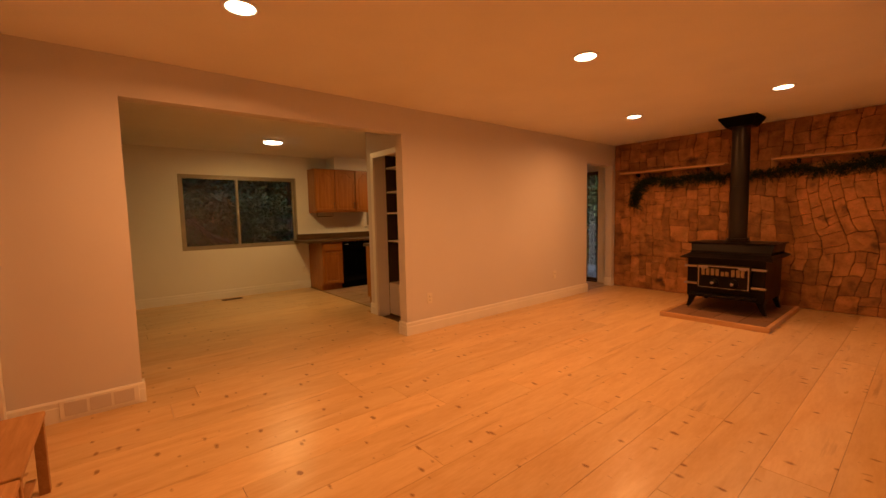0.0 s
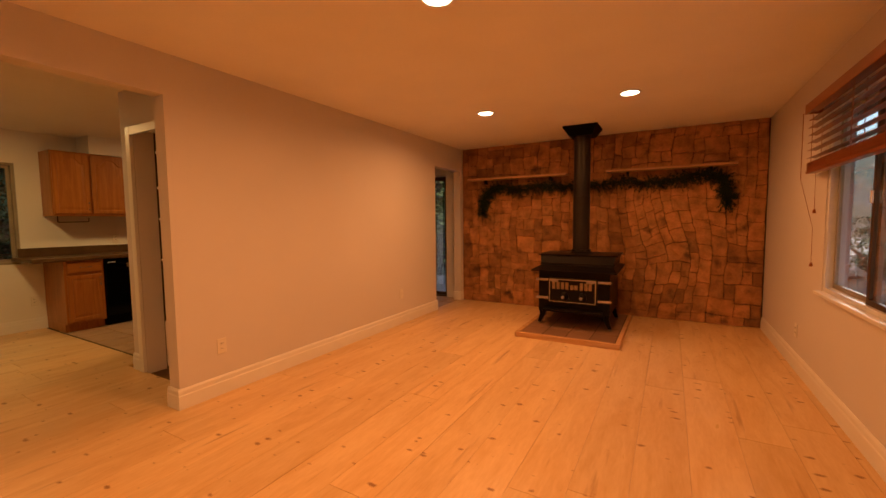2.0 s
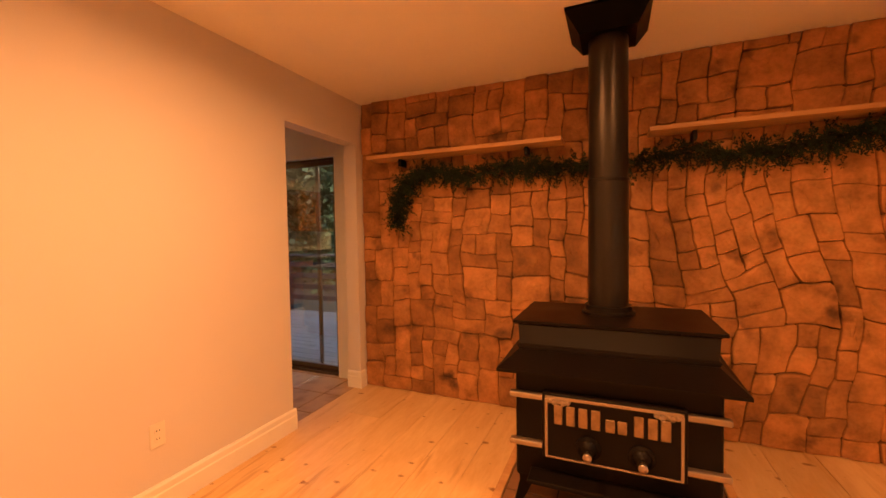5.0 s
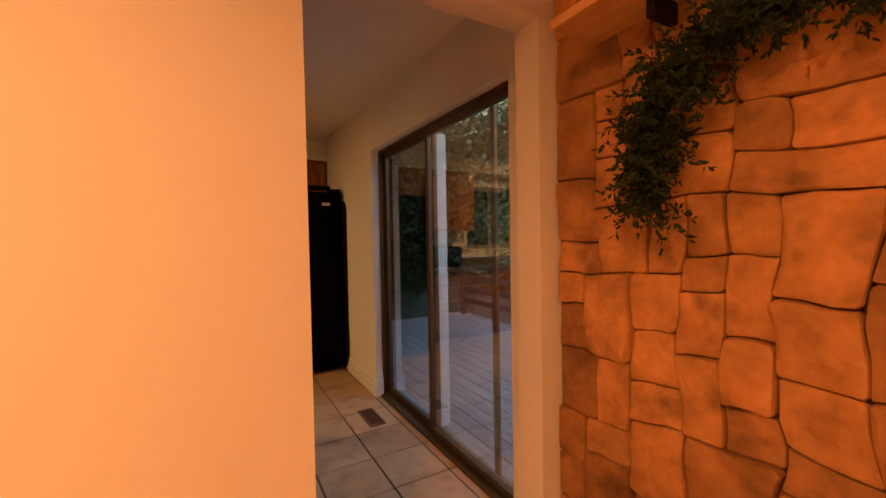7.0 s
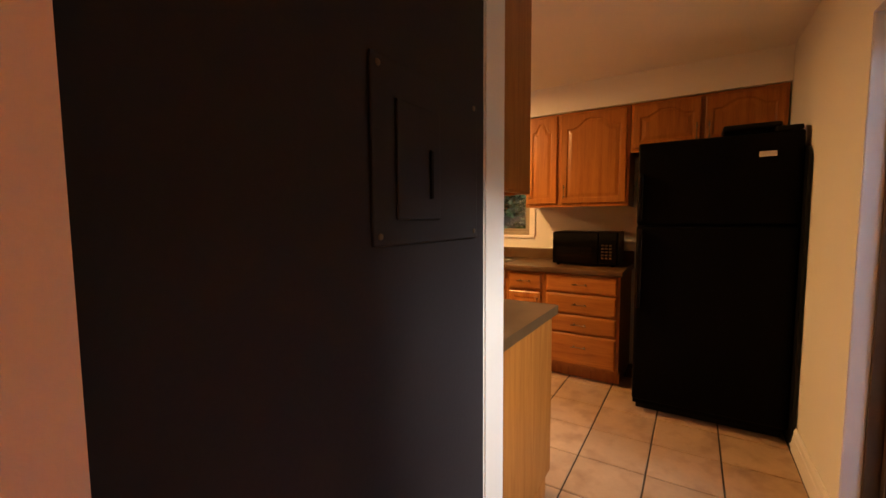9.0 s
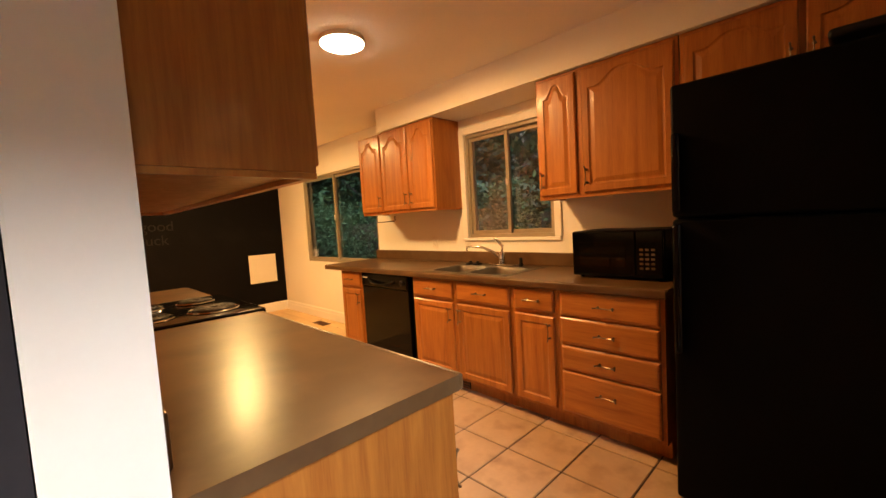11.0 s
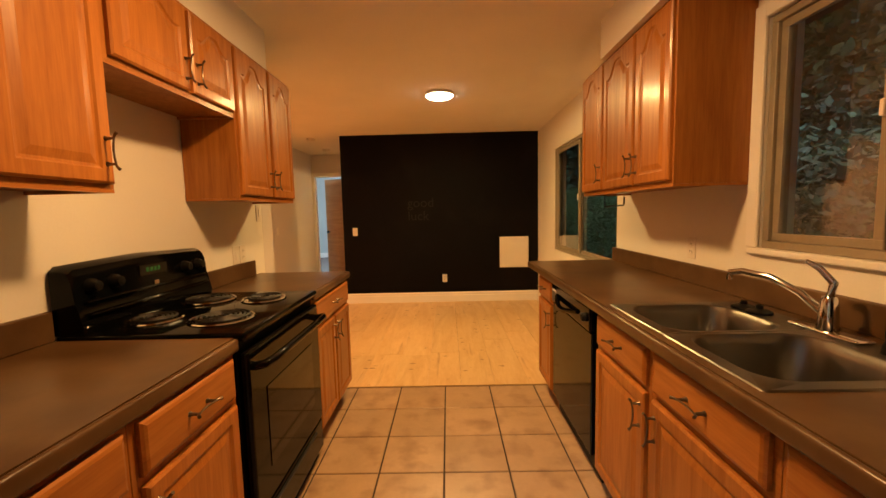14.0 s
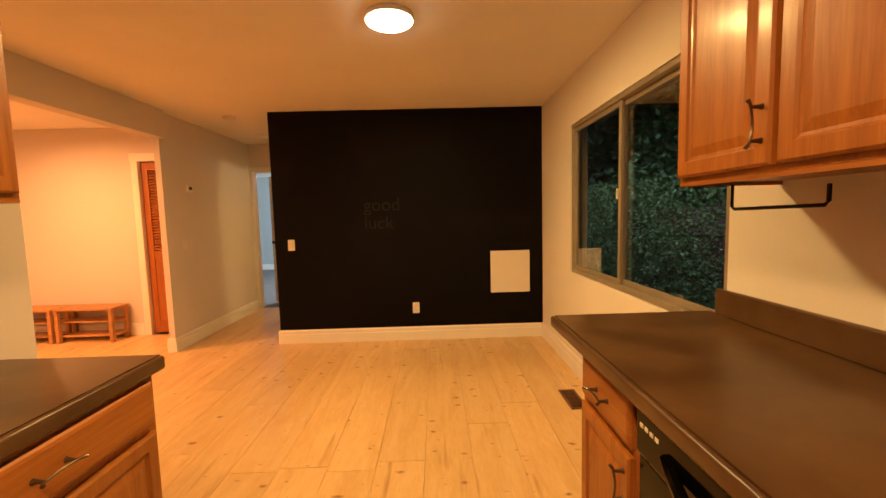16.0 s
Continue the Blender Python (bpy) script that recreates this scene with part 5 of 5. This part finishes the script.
fr2 = part("frame", boxes(((0.085, Y - 0.015, 0.012), (0.155, Y + 0.015, 2.04)), ((0.585, Y - 0.015, 0.012), (0.655, Y + 0.015, 2.04)), ((0.155, Y - 0.015, 0.012), (0.585, Y + 0.015, 0.16)), ((0.155, Y - 0.015, 0.90), (0.585, Y + 0.015, 1.0)), ((0.155, Y - 0.015, 1.95), (0.585, Y + 0.015, 2.04)), bevel=0.003), M_LOUVER, ld)
part("lower_panel", box((0.156, Y - 0.008, 0.161), (0.584, Y + 0.008, 0.899), 0.004), M_LOUVER, ld)
for i in range(28):
    z = 1.012 + i * 0.0335
    part("louvre", ring_loops(bmesh.new(), [[(x, Y - 0.014 + a, z + b) for a, b in ((0, 0.022), (0.024, 0.0), (0.028, 0.004), (0.004, 0.027))] for x in (0.156, 0.584)]), M_LOUVER, ld)
tr = thing("trim_closet", pose(0, 0, 0), "white casing around the louvre door", "trim", kind="structure")
part("casing", boxes(((0.66, YBACK, 0.0), (0.735, YBACK + 0.018, 2.05)), ((0.02, YBACK, 0.0), (0.08, YBACK + 0.018, 2.05)), ((0.02, YBACK, 2.05), (0.745, YBACK + 0.02, 2.14)), bevel=0.003), M_TRIM, tr)

# ---- hall doors ----
tr = thing("trim_hall", pose(0, 0, 0), "white casing of the bedroom doorway", "trim", kind="structure")
part("casing", boxes(((-0.112, YH - 0.001, 0), (-0.062, YH + 0.016, 2.03)), ((-0.965, YH - 0.001, 0), (-0.90, YH + 0.016, 2.03)), ((-0.965, YH - 0.001, 2.03), (-0.062, YH + 0.016, 2.10)), bevel=0.003), M_TRIM, tr)
bd = thing("door_3", pose(-0.865, YH - 0.055, 0.0, 0, 0, -24.4), "natural oak bedroom door standing ajar", "door", kind="structure")
part("leaf", box((0.0, -0.036, 0.012), (0.74, 0.0, 2.0), 0.003), M_SHELF, bd)
part("door_handle", lathe(bmesh.new(), [(0.012, 0.001), (0.010, 0.02), (0.026, 0.03), (0.024, 0.045), (0.008, 0.052)], (0.68, 0, 0.98), 16, "Y"), M_BLACK_MATT, bd, "black round knob", True)

# ---- faint chalk writing on the black wall ----
for word, z in (("good", 1.40), ("luck", 1.21)):
    cu = bpy.data.curves.new("chalk_writing", "FONT")
    cu.body, cu.size, cu.extrude = word, 0.19, 0.0006
    cu.materials.append(M_CHALK)
    ob = new("chalk_writing", cu)
    ob.matrix_world = pose(-2.02, YB + 0.0015, z, 90, 0, 180)
    tagged(ob, "faint half-erased chalk handwriting on the black wall", "writing", "chalk words")

# ---- outside: deck, rail, fence, hillside, trees ----
def land(x, y):
    """The height of the ground: a bank to the east, wooded slopes to the west and north."""
    if -4.6 < x < 4.8 and -9.2 < y < 5.6:
        return -0.6
    z = -0.55 + min(10.0, 0.75 * max(0.0, x - 5.4)) + min(12.0, 0.62 * max(0.0, y - 9.0)) * min(1.0, max(0.0, (4.0 - x) / 3.0))
    return z + min(14.0, 0.75 * max(0.0, -8.6 - x)) + min(8.0, 0.6 * max(0.0, -9.0 - y)) + 0.25 * noise.noise(Vector((x * 0.2, y * 0.2, 0)))


ground = bmesh.new()
NG = 90
grid = {}
for i in range(NG + 1):
    for j in range(NG + 1):
        x, y = -90 + 180 * (i / NG), -90 + 180 * (j / NG)
        grid[i, j] = ground.verts.new((x, y, land(x, y)))
for i in range(NG):
    for j in range(NG):
        ground.faces.new((grid[i, j], grid[i + 1, j], grid[i + 1, j + 1], grid[i, j + 1]))
structure("ground", ground, M_GRASS, "rough green hillside with grey patches", "ground")

deckg = thing("deck", pose(0, 0, 0), "weathered grey board deck outside the patio door", "deck")
for i in range(18):
    y = 5.12 + i * 0.145
    part("board", box((-5.2, y, -0.10), (2.6, y + 0.138, -0.065), 0.004, 1), M_DECK, deckg)
part("joists", boxes(*[((x, 5.12, -0.5), (x + 0.06, 7.7, -0.101)) for x in (-5.1, -3.4, -1.7, 0.0, 1.6, 2.5)]), M_FENCE, deckg)
rail = thing("deck_railing", pose(0, 7.62, -0.065), "dark painted deck railing with level rails", "railing")
for i in range(6):
    part("post", box((-5.1 + i * 1.5, -0.045, 0), (-5.01 + i * 1.5, 0.045, 1.02), 0.004), M_RAIL, rail)
for z in (0.22, 0.42, 0.62, 0.82):
    part("rail", box((-5.1, -0.02, z), (2.5, 0.02, z + 0.09), 0.004), M_RAIL, rail)
part("cap", box((-5.15, -0.07, 1.02), (2.55, 0.07, 1.055), 0.005), M_RAIL, rail)
fence = thing("fence", pose(-7.2, 0, -0.6), "weathered brown board fence beyond the windows", "fence")
for i in range(114):
    part("board", box((-0.011, -17.0 + i * 0.20, 0.0), (0.011, -17.0 + i * 0.20 + 0.19, 1.95 + 0.02 * math.sin(i * 1.7)), 0.003, 1), M_FENCE, fence)
for z in (0.4, 1.5):
    part("rail", box((0.012, -17.0, z), (0.05, 5.8, z + 0.09), 0.003, 1), M_FENCE, fence)


def leaf_mesh(name, rnd, count, size, radius, squash, mat):
    """A crown: many small folded leaves in uneven clumps."""
    verts, faces = [], []
    clumps = [Vector((rnd.gauss(0, 0.45), rnd.gauss(0, 0.45), rnd.uniform(-0.8, 0.9))) for _ in range(26)]
    for _ in range(count):
        c = rnd.choice(clumps)
        o = c + Vector((rnd.gauss(0, 0.17), rnd.gauss(0, 0.17), rnd.gauss(0, 0.13)))
        o = Vector((o.x * radius, o.y * radius, o.z * radius * squash))
        d = Vector((rnd.uniform(-1, 1), rnd.uniform(-1, 1), rnd.uniform(-1, 0.4))).normalized()
        s = d.cross(Vector((rnd.uniform(-1, 1), rnd.uniform(-1, 1), 1))).normalized()
        ln = size * rnd.uniform(0.6, 1.3)
        n = len(verts)
        verts.extend([o, o + d * ln * 0.5 + s * ln * 0.28, o + d * ln, o + d * ln * 0.5 - s * ln * 0.28])
        faces.extend([(n, n + 1, n + 2), (n, n + 2, n + 3)])
    me = bpy.data.meshes.new(name)
    me.from_pydata([tuple(v) for v in verts], [], faces)
    me.materials.append(mat)
    return me


def tree(x, y, z, height, radius, seed, mat, size=0.16, count=5200, squash=1.3, label="leafy green tree beyond the house"):
    rnd = random.Random(seed)
    c = thing("tree", pose(x, y, z), label, "tree", "trees round the house")
    bm = bmesh.new()
    pts = [(0.10 * math.sin(i + seed), 0.10 * math.cos(i * 1.3 + seed), height * i / 6) for i in range(7)]
    tube(bm, pts, [0.16 - 0.02 * i for i in range(7)], 9)
    for k in range(7):
        a, h = rnd.uniform(0, 6.28), height * rnd.uniform(0.4, 0.9)
        e = (math.cos(a) * radius * 0.8, math.sin(a) * radius * 0.8, h + radius * 0.5)
        tube(bm, [(0, 0, h), (e[0] * 0.5, e[1] * 0.5, h + radius * 0.15), e], [0.06, 0.04, 0.012], 6)
    part("trunk", bm, M_BARK, c)
    me = leaf_mesh("crown", rnd, count, size, radius, squash, mat)
    ob = new("crown", me)
    ob.parent = c
    ob.location = (0, 0, height * 0.85)
    return c


tree(-9.5, -1.5, -0.8, 3.2, 2.2, 1, M_LEAF_B)
tree(-9.2, 2.2, -0.8, 2.6, 2.0, 2, M_LEAF)
tree(-9.6, 5.6, -0.8, 3.4, 2.4, 3, M_LEAF_B)
tree(-9.0, -5.2, -0.8, 3.0, 2.2, 4, M_LEAF)
tree(-5.9, 0.0, -0.6, 1.6, 1.1, 5, M_LEAF_B, 0.10, 3600, 1.1, "leafy shrub close to the dining window")
tree(-6.2, 2.9, -0.6, 1.9, 1.1, 6, M_LEAF, 0.10, 3600, 1.1, "leafy shrub close to the kitchen window")
tree(-6.0, 11.5, -0.6, 3.0, 2.3, 7, M_LEAF_LIT)
tree(-2.2, 12.6, -0.4, 3.4, 2.6, 8, M_LEAF_B)
tree(1.4, 12.0, -0.4, 3.0, 2.3, 9, M_LEAF_LIT)
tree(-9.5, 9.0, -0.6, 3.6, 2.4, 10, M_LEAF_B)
tree(-4.6, 10.6, -0.6, 1.2, 1.2, 11, M_LEAF_LIT, 0.12, 3600, 0.9, "dense green shrub behind the deck")
tree(-0.6, 10.8, -0.6, 1.1, 1.2, 12, M_LEAF_B, 0.12, 3600, 0.9, "dense green shrub behind the deck")
tree(13.5, 6.5, land(13.5, 6.5), 2.6, 2.0, 13, M_LEAF)
for k, (x, y) in enumerate(((6.0, 3.4), (6.4, 4.6), (5.9, 2.2), (6.7, 7.9), (6.4, 9.6), (5.9, 6.2), (7.0, 11.5))):
    tree(x, y, land(x, y), 0.30, 0.55, 20 + k, M_LEAF_B, 0.07, 1500, 0.7, "low grey-green shrub on the slope")


def woods(name, spots, seed, label, count=150000, size=(0.09, 0.26), mat=None):
    """Far dense foliage: many leaves over a bank of ground, as one mass."""
    rnd = random.Random(seed)
    verts, faces = [], []
    for _ in range(count):
        o = spots(rnd)
        if noise.noise(o * 0.55) < -0.25 and rnd.random() < 0.8:
            continue
        d = Vector((rnd.uniform(-1, 1), rnd.uniform(-1, 1), rnd.uniform(-1, 0.3))).normalized()
        s = d.cross(Vector((rnd.uniform(-1, 1), rnd.uniform(-1, 1), 1))).normalized()
        ln = rnd.uniform(*size)
        n = len(verts)
        verts.extend([o, o + d * ln * 0.5 + s * ln * 0.3, o + d * ln, o + d * ln * 0.5 - s * ln * 0.3])
        faces.extend([(n, n + 1, n + 2), (n, n + 2, n + 3)])
    me = bpy.data.meshes.new(name)
    me.from_pydata([tuple(v) for v in verts], [], faces)
    me.materials.append(mat or (M_LEAF if seed % 2 else M_LEAF_B))
    tagged(new(name, me), label, "foliage", kind="stuff")


def bank_west(r):
    x, y = -8.3 - 17 * r.random() ** 1.7, r.uniform(-14, 25)
    return Vector((x, y, land(x, y) + 0.1 + r.random() ** 1.5 * 4.2))


def bank_north(r):
    x, y = r.uniform(-14, 3.5), 9.6 + 16 * r.random() ** 1.7
    return Vector((x, y, land(x, y) + 0.1 + r.random() ** 1.5 * 4.2))


# added canopy that blocks the sky, so the ground west of the house stays dark
def shade_canopy_west(r):
    return Vector((r.uniform(-12.5, -5.2), r.uniform(-14, 7.5), 4.6 + r.random() * 2.6))


def bank_south(r):
    x, y = r.uniform(-15, -1), -10.0 - 9 * r.random() ** 1.7
    return Vector((x, y, land(x, y) + 0.1 + r.random() ** 1.3 * 5.0))


def hedge_spots(r):
    return Vector((r.uniform(-6.95, -6.0), r.uniform(-13, 1.2), -0.6 + r.random() ** 0.8 * 2.5))


woods("woods", bank_south, 34, "dense dark green foliage past the end of the house", 60000, (0.15, 0.36))
woods("woods", bank_west, 31, "dense dark green foliage on the bank behind the fence")
woods("woods", bank_north, 32, "dense green foliage on the bank behind the deck", mat=M_LEAF_LIT)
woods("woods", shade_canopy_west, 33, "high leaf canopy over the fence, added to shade the west side", 26000, (0.25, 0.5))
woods("hedge", hedge_spots, 35, "dark green hedge in front of the board fence", 70000, (0.03, 0.085))
rr = random.Random(5)
for k in range(26):
    x, y = rr.uniform(5.3, 7.0), rr.uniform(1.5, 13.0)
    rk = thing("rock", pose(x, y, land(x, y) + 0.02, 0, 0, rr.uniform(0, 360)), "grey rock on the grassy slope", "rock", "rocks on the slope")
    bm = bmesh.new()
    bmesh.ops.create_icosphere(bm, subdivisions=2, radius=rr.uniform(0.15, 0.4))
    for v in bm.verts:
        v.co *= 1 + 0.35 * noise.noise(v.co * 3 + Vector((k * 3.1, 0, 0)))
        v.co.z *= 0.6
    part("stone", bm, M_ROCK, rk)

# ---- floor pieces: pine planks, tiles ----
rp = random.Random(21)
PW = 0.262
x = XW + 0.002
while x < XR - 0.01:
    x1 = min(-0.06 + PW * math.floor((x + 0.001 + 0.06) / PW + 1), XR - 0.002)
    y = -3.95 if x < 0 else YBACK + 0.002
    start = True
    while True:
        run = rp.uniform(1.6, 3.4) * (rp.uniform(0.3, 1.0) if start else 1.0)
        start = False
        end = 0.795 if x1 < XK + 0.02 else (0.637 if x1 < -0.05 else 4.84)
        y1 = min(y + run, end)
        if end - y1 < 0.4:
            y1 = end
        gap = rp.choice((0.0004, 0.0005, 0.0008, 0.0014))
        part("plank", box((x + gap, y + 0.0012, -0.0218), (x1 - 0.0005, y1 - 0.0012, rp.uniform(-0.0008, 0.0)), 0.0008, 1), M_PINE, floor)
        y = y1
        if y1 >= end - 1e-6:
            break
    x = x1
TP = 0.3335
for i in range(-7, 10):
    for j in range(0, 13):
        a, b = -2.224 - i * TP, 0.815 + j * 0.337
        lo, hi = [a - TP + 0.0045, b + 0.0045], [a - 0.0045, b + 0.337 - 0.0045]
        lo[0], hi[0] = max(lo[0], XW + 0.003), min(hi[0], -0.063)
        hi[1] = min(hi[1], 4.93)
        if lo[0] > XK - 0.1 and lo[1] < YP:
            lo[1] = max(lo[1], YP + 0.004)
        if hi[0] - lo[0] < 0.03 or hi[1] - lo[1] < 0.03 or hi[0] < -3.37 and lo[1] < 3.9:
            continue
        part("tile", box((lo[0], lo[1], -0.02), (hi[0], hi[1], 0.0), 0.003, 1), M_TILE, tile_floor)

# ---- stones of the fireplace wall ----
rs = random.Random(8)
NX, NZ = 72, 45
UX, UZ = (XR - 0.024) / NX, (CEIL + 0.004) / NZ
SIZES = ((4, 4), (3, 3), (4, 3), (3, 4), (3, 3), (5, 2), (4, 2), (3, 2), (2, 4), (2, 3), (2, 3), (3, 5), (5, 4), (2, 2))
taken = [[False] * NX for _ in range(NZ)]
cells = []


def room(c, r, w, h):
    return c + w <= NX and r + h <= NZ and not any(taken[k][m] for k in range(r, r + h) for m in range(c, c + w))


def lay(c, r, w, h):
    for k in range(r, r + h):
        for m in range(c, c + w):
            taken[k][m] = True
    cells.append((0.012 + c * UX, 0.012 + (c + w) * UX, r * UZ, (r + h) * UZ))


# squared rubble: stones of many sizes fitted into one another from the floor up, no joint running through
for r in range(NZ):
    for c in range(NX):
        if taken[r][c]:
            continue
        fits = [q for q in SIZES if room(c, r, *q)]
        # a stone leaves no gap narrower than two units beside it
        fits = [q for q in fits if c + q[0] == NX or taken[r][c + q[0]] or (c + q[0] + 1 < NX and not taken[r][c + q[0] + 1])] or fits
        if fits:
            lay(c, r, *rs.choice(fits))
            continue
        w = 1
        while w < 4 and c + w < NX and not taken[r][c + w]:
            w += 1
        h = 1
        while h < 5 and room(c, r, w, h + 1):
            h += 1
        lay(c, r, w, h)


def warp(x, z):
    """Bends the courses: the stones lie askew between flue and window wall."""
    edge = max(0.0, min(1.0, x / 0.25, (XR - x) / 0.25, z / 0.2, (CEIL - z) / 0.2))
    p = Vector((x * 1.5, z * 1.7, 3.3))
    dx, dz = x - 2.8, z - 1.15
    turn = edge * 0.38 * math.exp(-((dx / 0.62) ** 2 + (dz / 0.62) ** 2) * 1.1)
    qx, qz = 2.8 + dx * math.cos(turn) - dz * math.sin(turn), 1.15 + dx * math.sin(turn) + dz * math.cos(turn)
    return (qx + edge * 0.045 * (noise.noise(p) + 0.5 * noise.noise(p * 4)),
            qz + edge * 0.05 * (noise.noise(p + Vector((9.1, 2.2, 5.0))) + 0.4 * noise.noise(p * 4 + Vector((3, 3, 3)))))


def chipped_rect(x0, x1, z0, z1, cuts):
    """A rectangle with knocked-off corners, each by its own amount, and two points along each side."""
    corners = ((x0, z0), (x1, z0), (x1, z1), (x0, z1))
    pts = []
    for k in range(4):
        (ax, az), (bx, bz) = corners[k], corners[(k + 1) % 4]
        ln = math.hypot(bx - ax, bz - az)
        for u in (cuts[k] / ln, 0.35, 0.66, 1 - cuts[(k + 1) % 4] / ln):
            pts.append((ax + (bx - ax) * u, az + (bz - az) * u))
    return pts


def stone_mesh(x0, x1, z0, z1):
    """A rough-faced stone: its own outline, rounded arris and a face that swells and leans."""
    g = rs.uniform(0.0008, 0.0026)
    proud = rs.uniform(0.016, 0.040)
    tilt, lean = rs.uniform(-0.016, 0.016), rs.uniform(-0.016, 0.016)
    small = min(x1 - x0, z1 - z0)
    cuts = [small * rs.uniform(0.02, 0.08) for _ in range(4)]
    outline = []
    for px, pz in chipped_rect(x0 + g, x1 - g, z0 + g, z1 - g, cuts):
        q = warp(px, pz)
        k = Vector((px * 14, pz * 14, 1.7))
        outline.append((min(max(q[0] + 0.009 * noise.noise(k), 0.006), XR - 0.006), min(max(q[1] + 0.010 * noise.noise(k + Vector((5, 5, 5))), 0.001), CEIL)))
    mx, mz = sum(p[0] for p in outline) / len(outline), sum(p[1] for p in outline) / len(outline)
    loops = []
    for shrink, dep, rough in ((0.0, -0.004, 0.0), (0.0, proud * 0.66, 0.0), (0.035, proud * 0.92, 0.005), (0.16, proud, 0.010), (0.60, proud * 1.02, 0.012)):
        loop = []
        for px, pz in outline:
            qx, qz = px + (mx - px) * shrink, pz + (mz - pz) * shrink
            swell = rough * noise.noise(Vector((qx * 13, qz * 13, proud * 900)))
            loop.append((qx, YS - dep - swell - (tilt * (qx - mx) + lean * (qz - mz)) / 0.2 * (dep > 0), qz))
        loops.append(loop)
    return ring_loops(bmesh.new(), loops)


north = bpy.data.objects["wall_north"]
cells.sort(key=lambda c: c[0] > 2.5)
rest = bmesh.new()
for k, cell in enumerate(cells):
    if k < 300:
        part("stone", stone_mesh(*cell), M_STONE, north)
    else:
        one = bpy.data.meshes.new("stone")
        b = stone_mesh(*cell)
        b.to_mesh(one)
        b.free()
        rest.from_mesh(one)
        bpy.data.meshes.remove(one)
if len(cells) > 300:
    tagged(part("far_stones", rest, M_STONE, north), "tan fieldstones towards the window wall", kind="stuff")
else:
    rest.free()
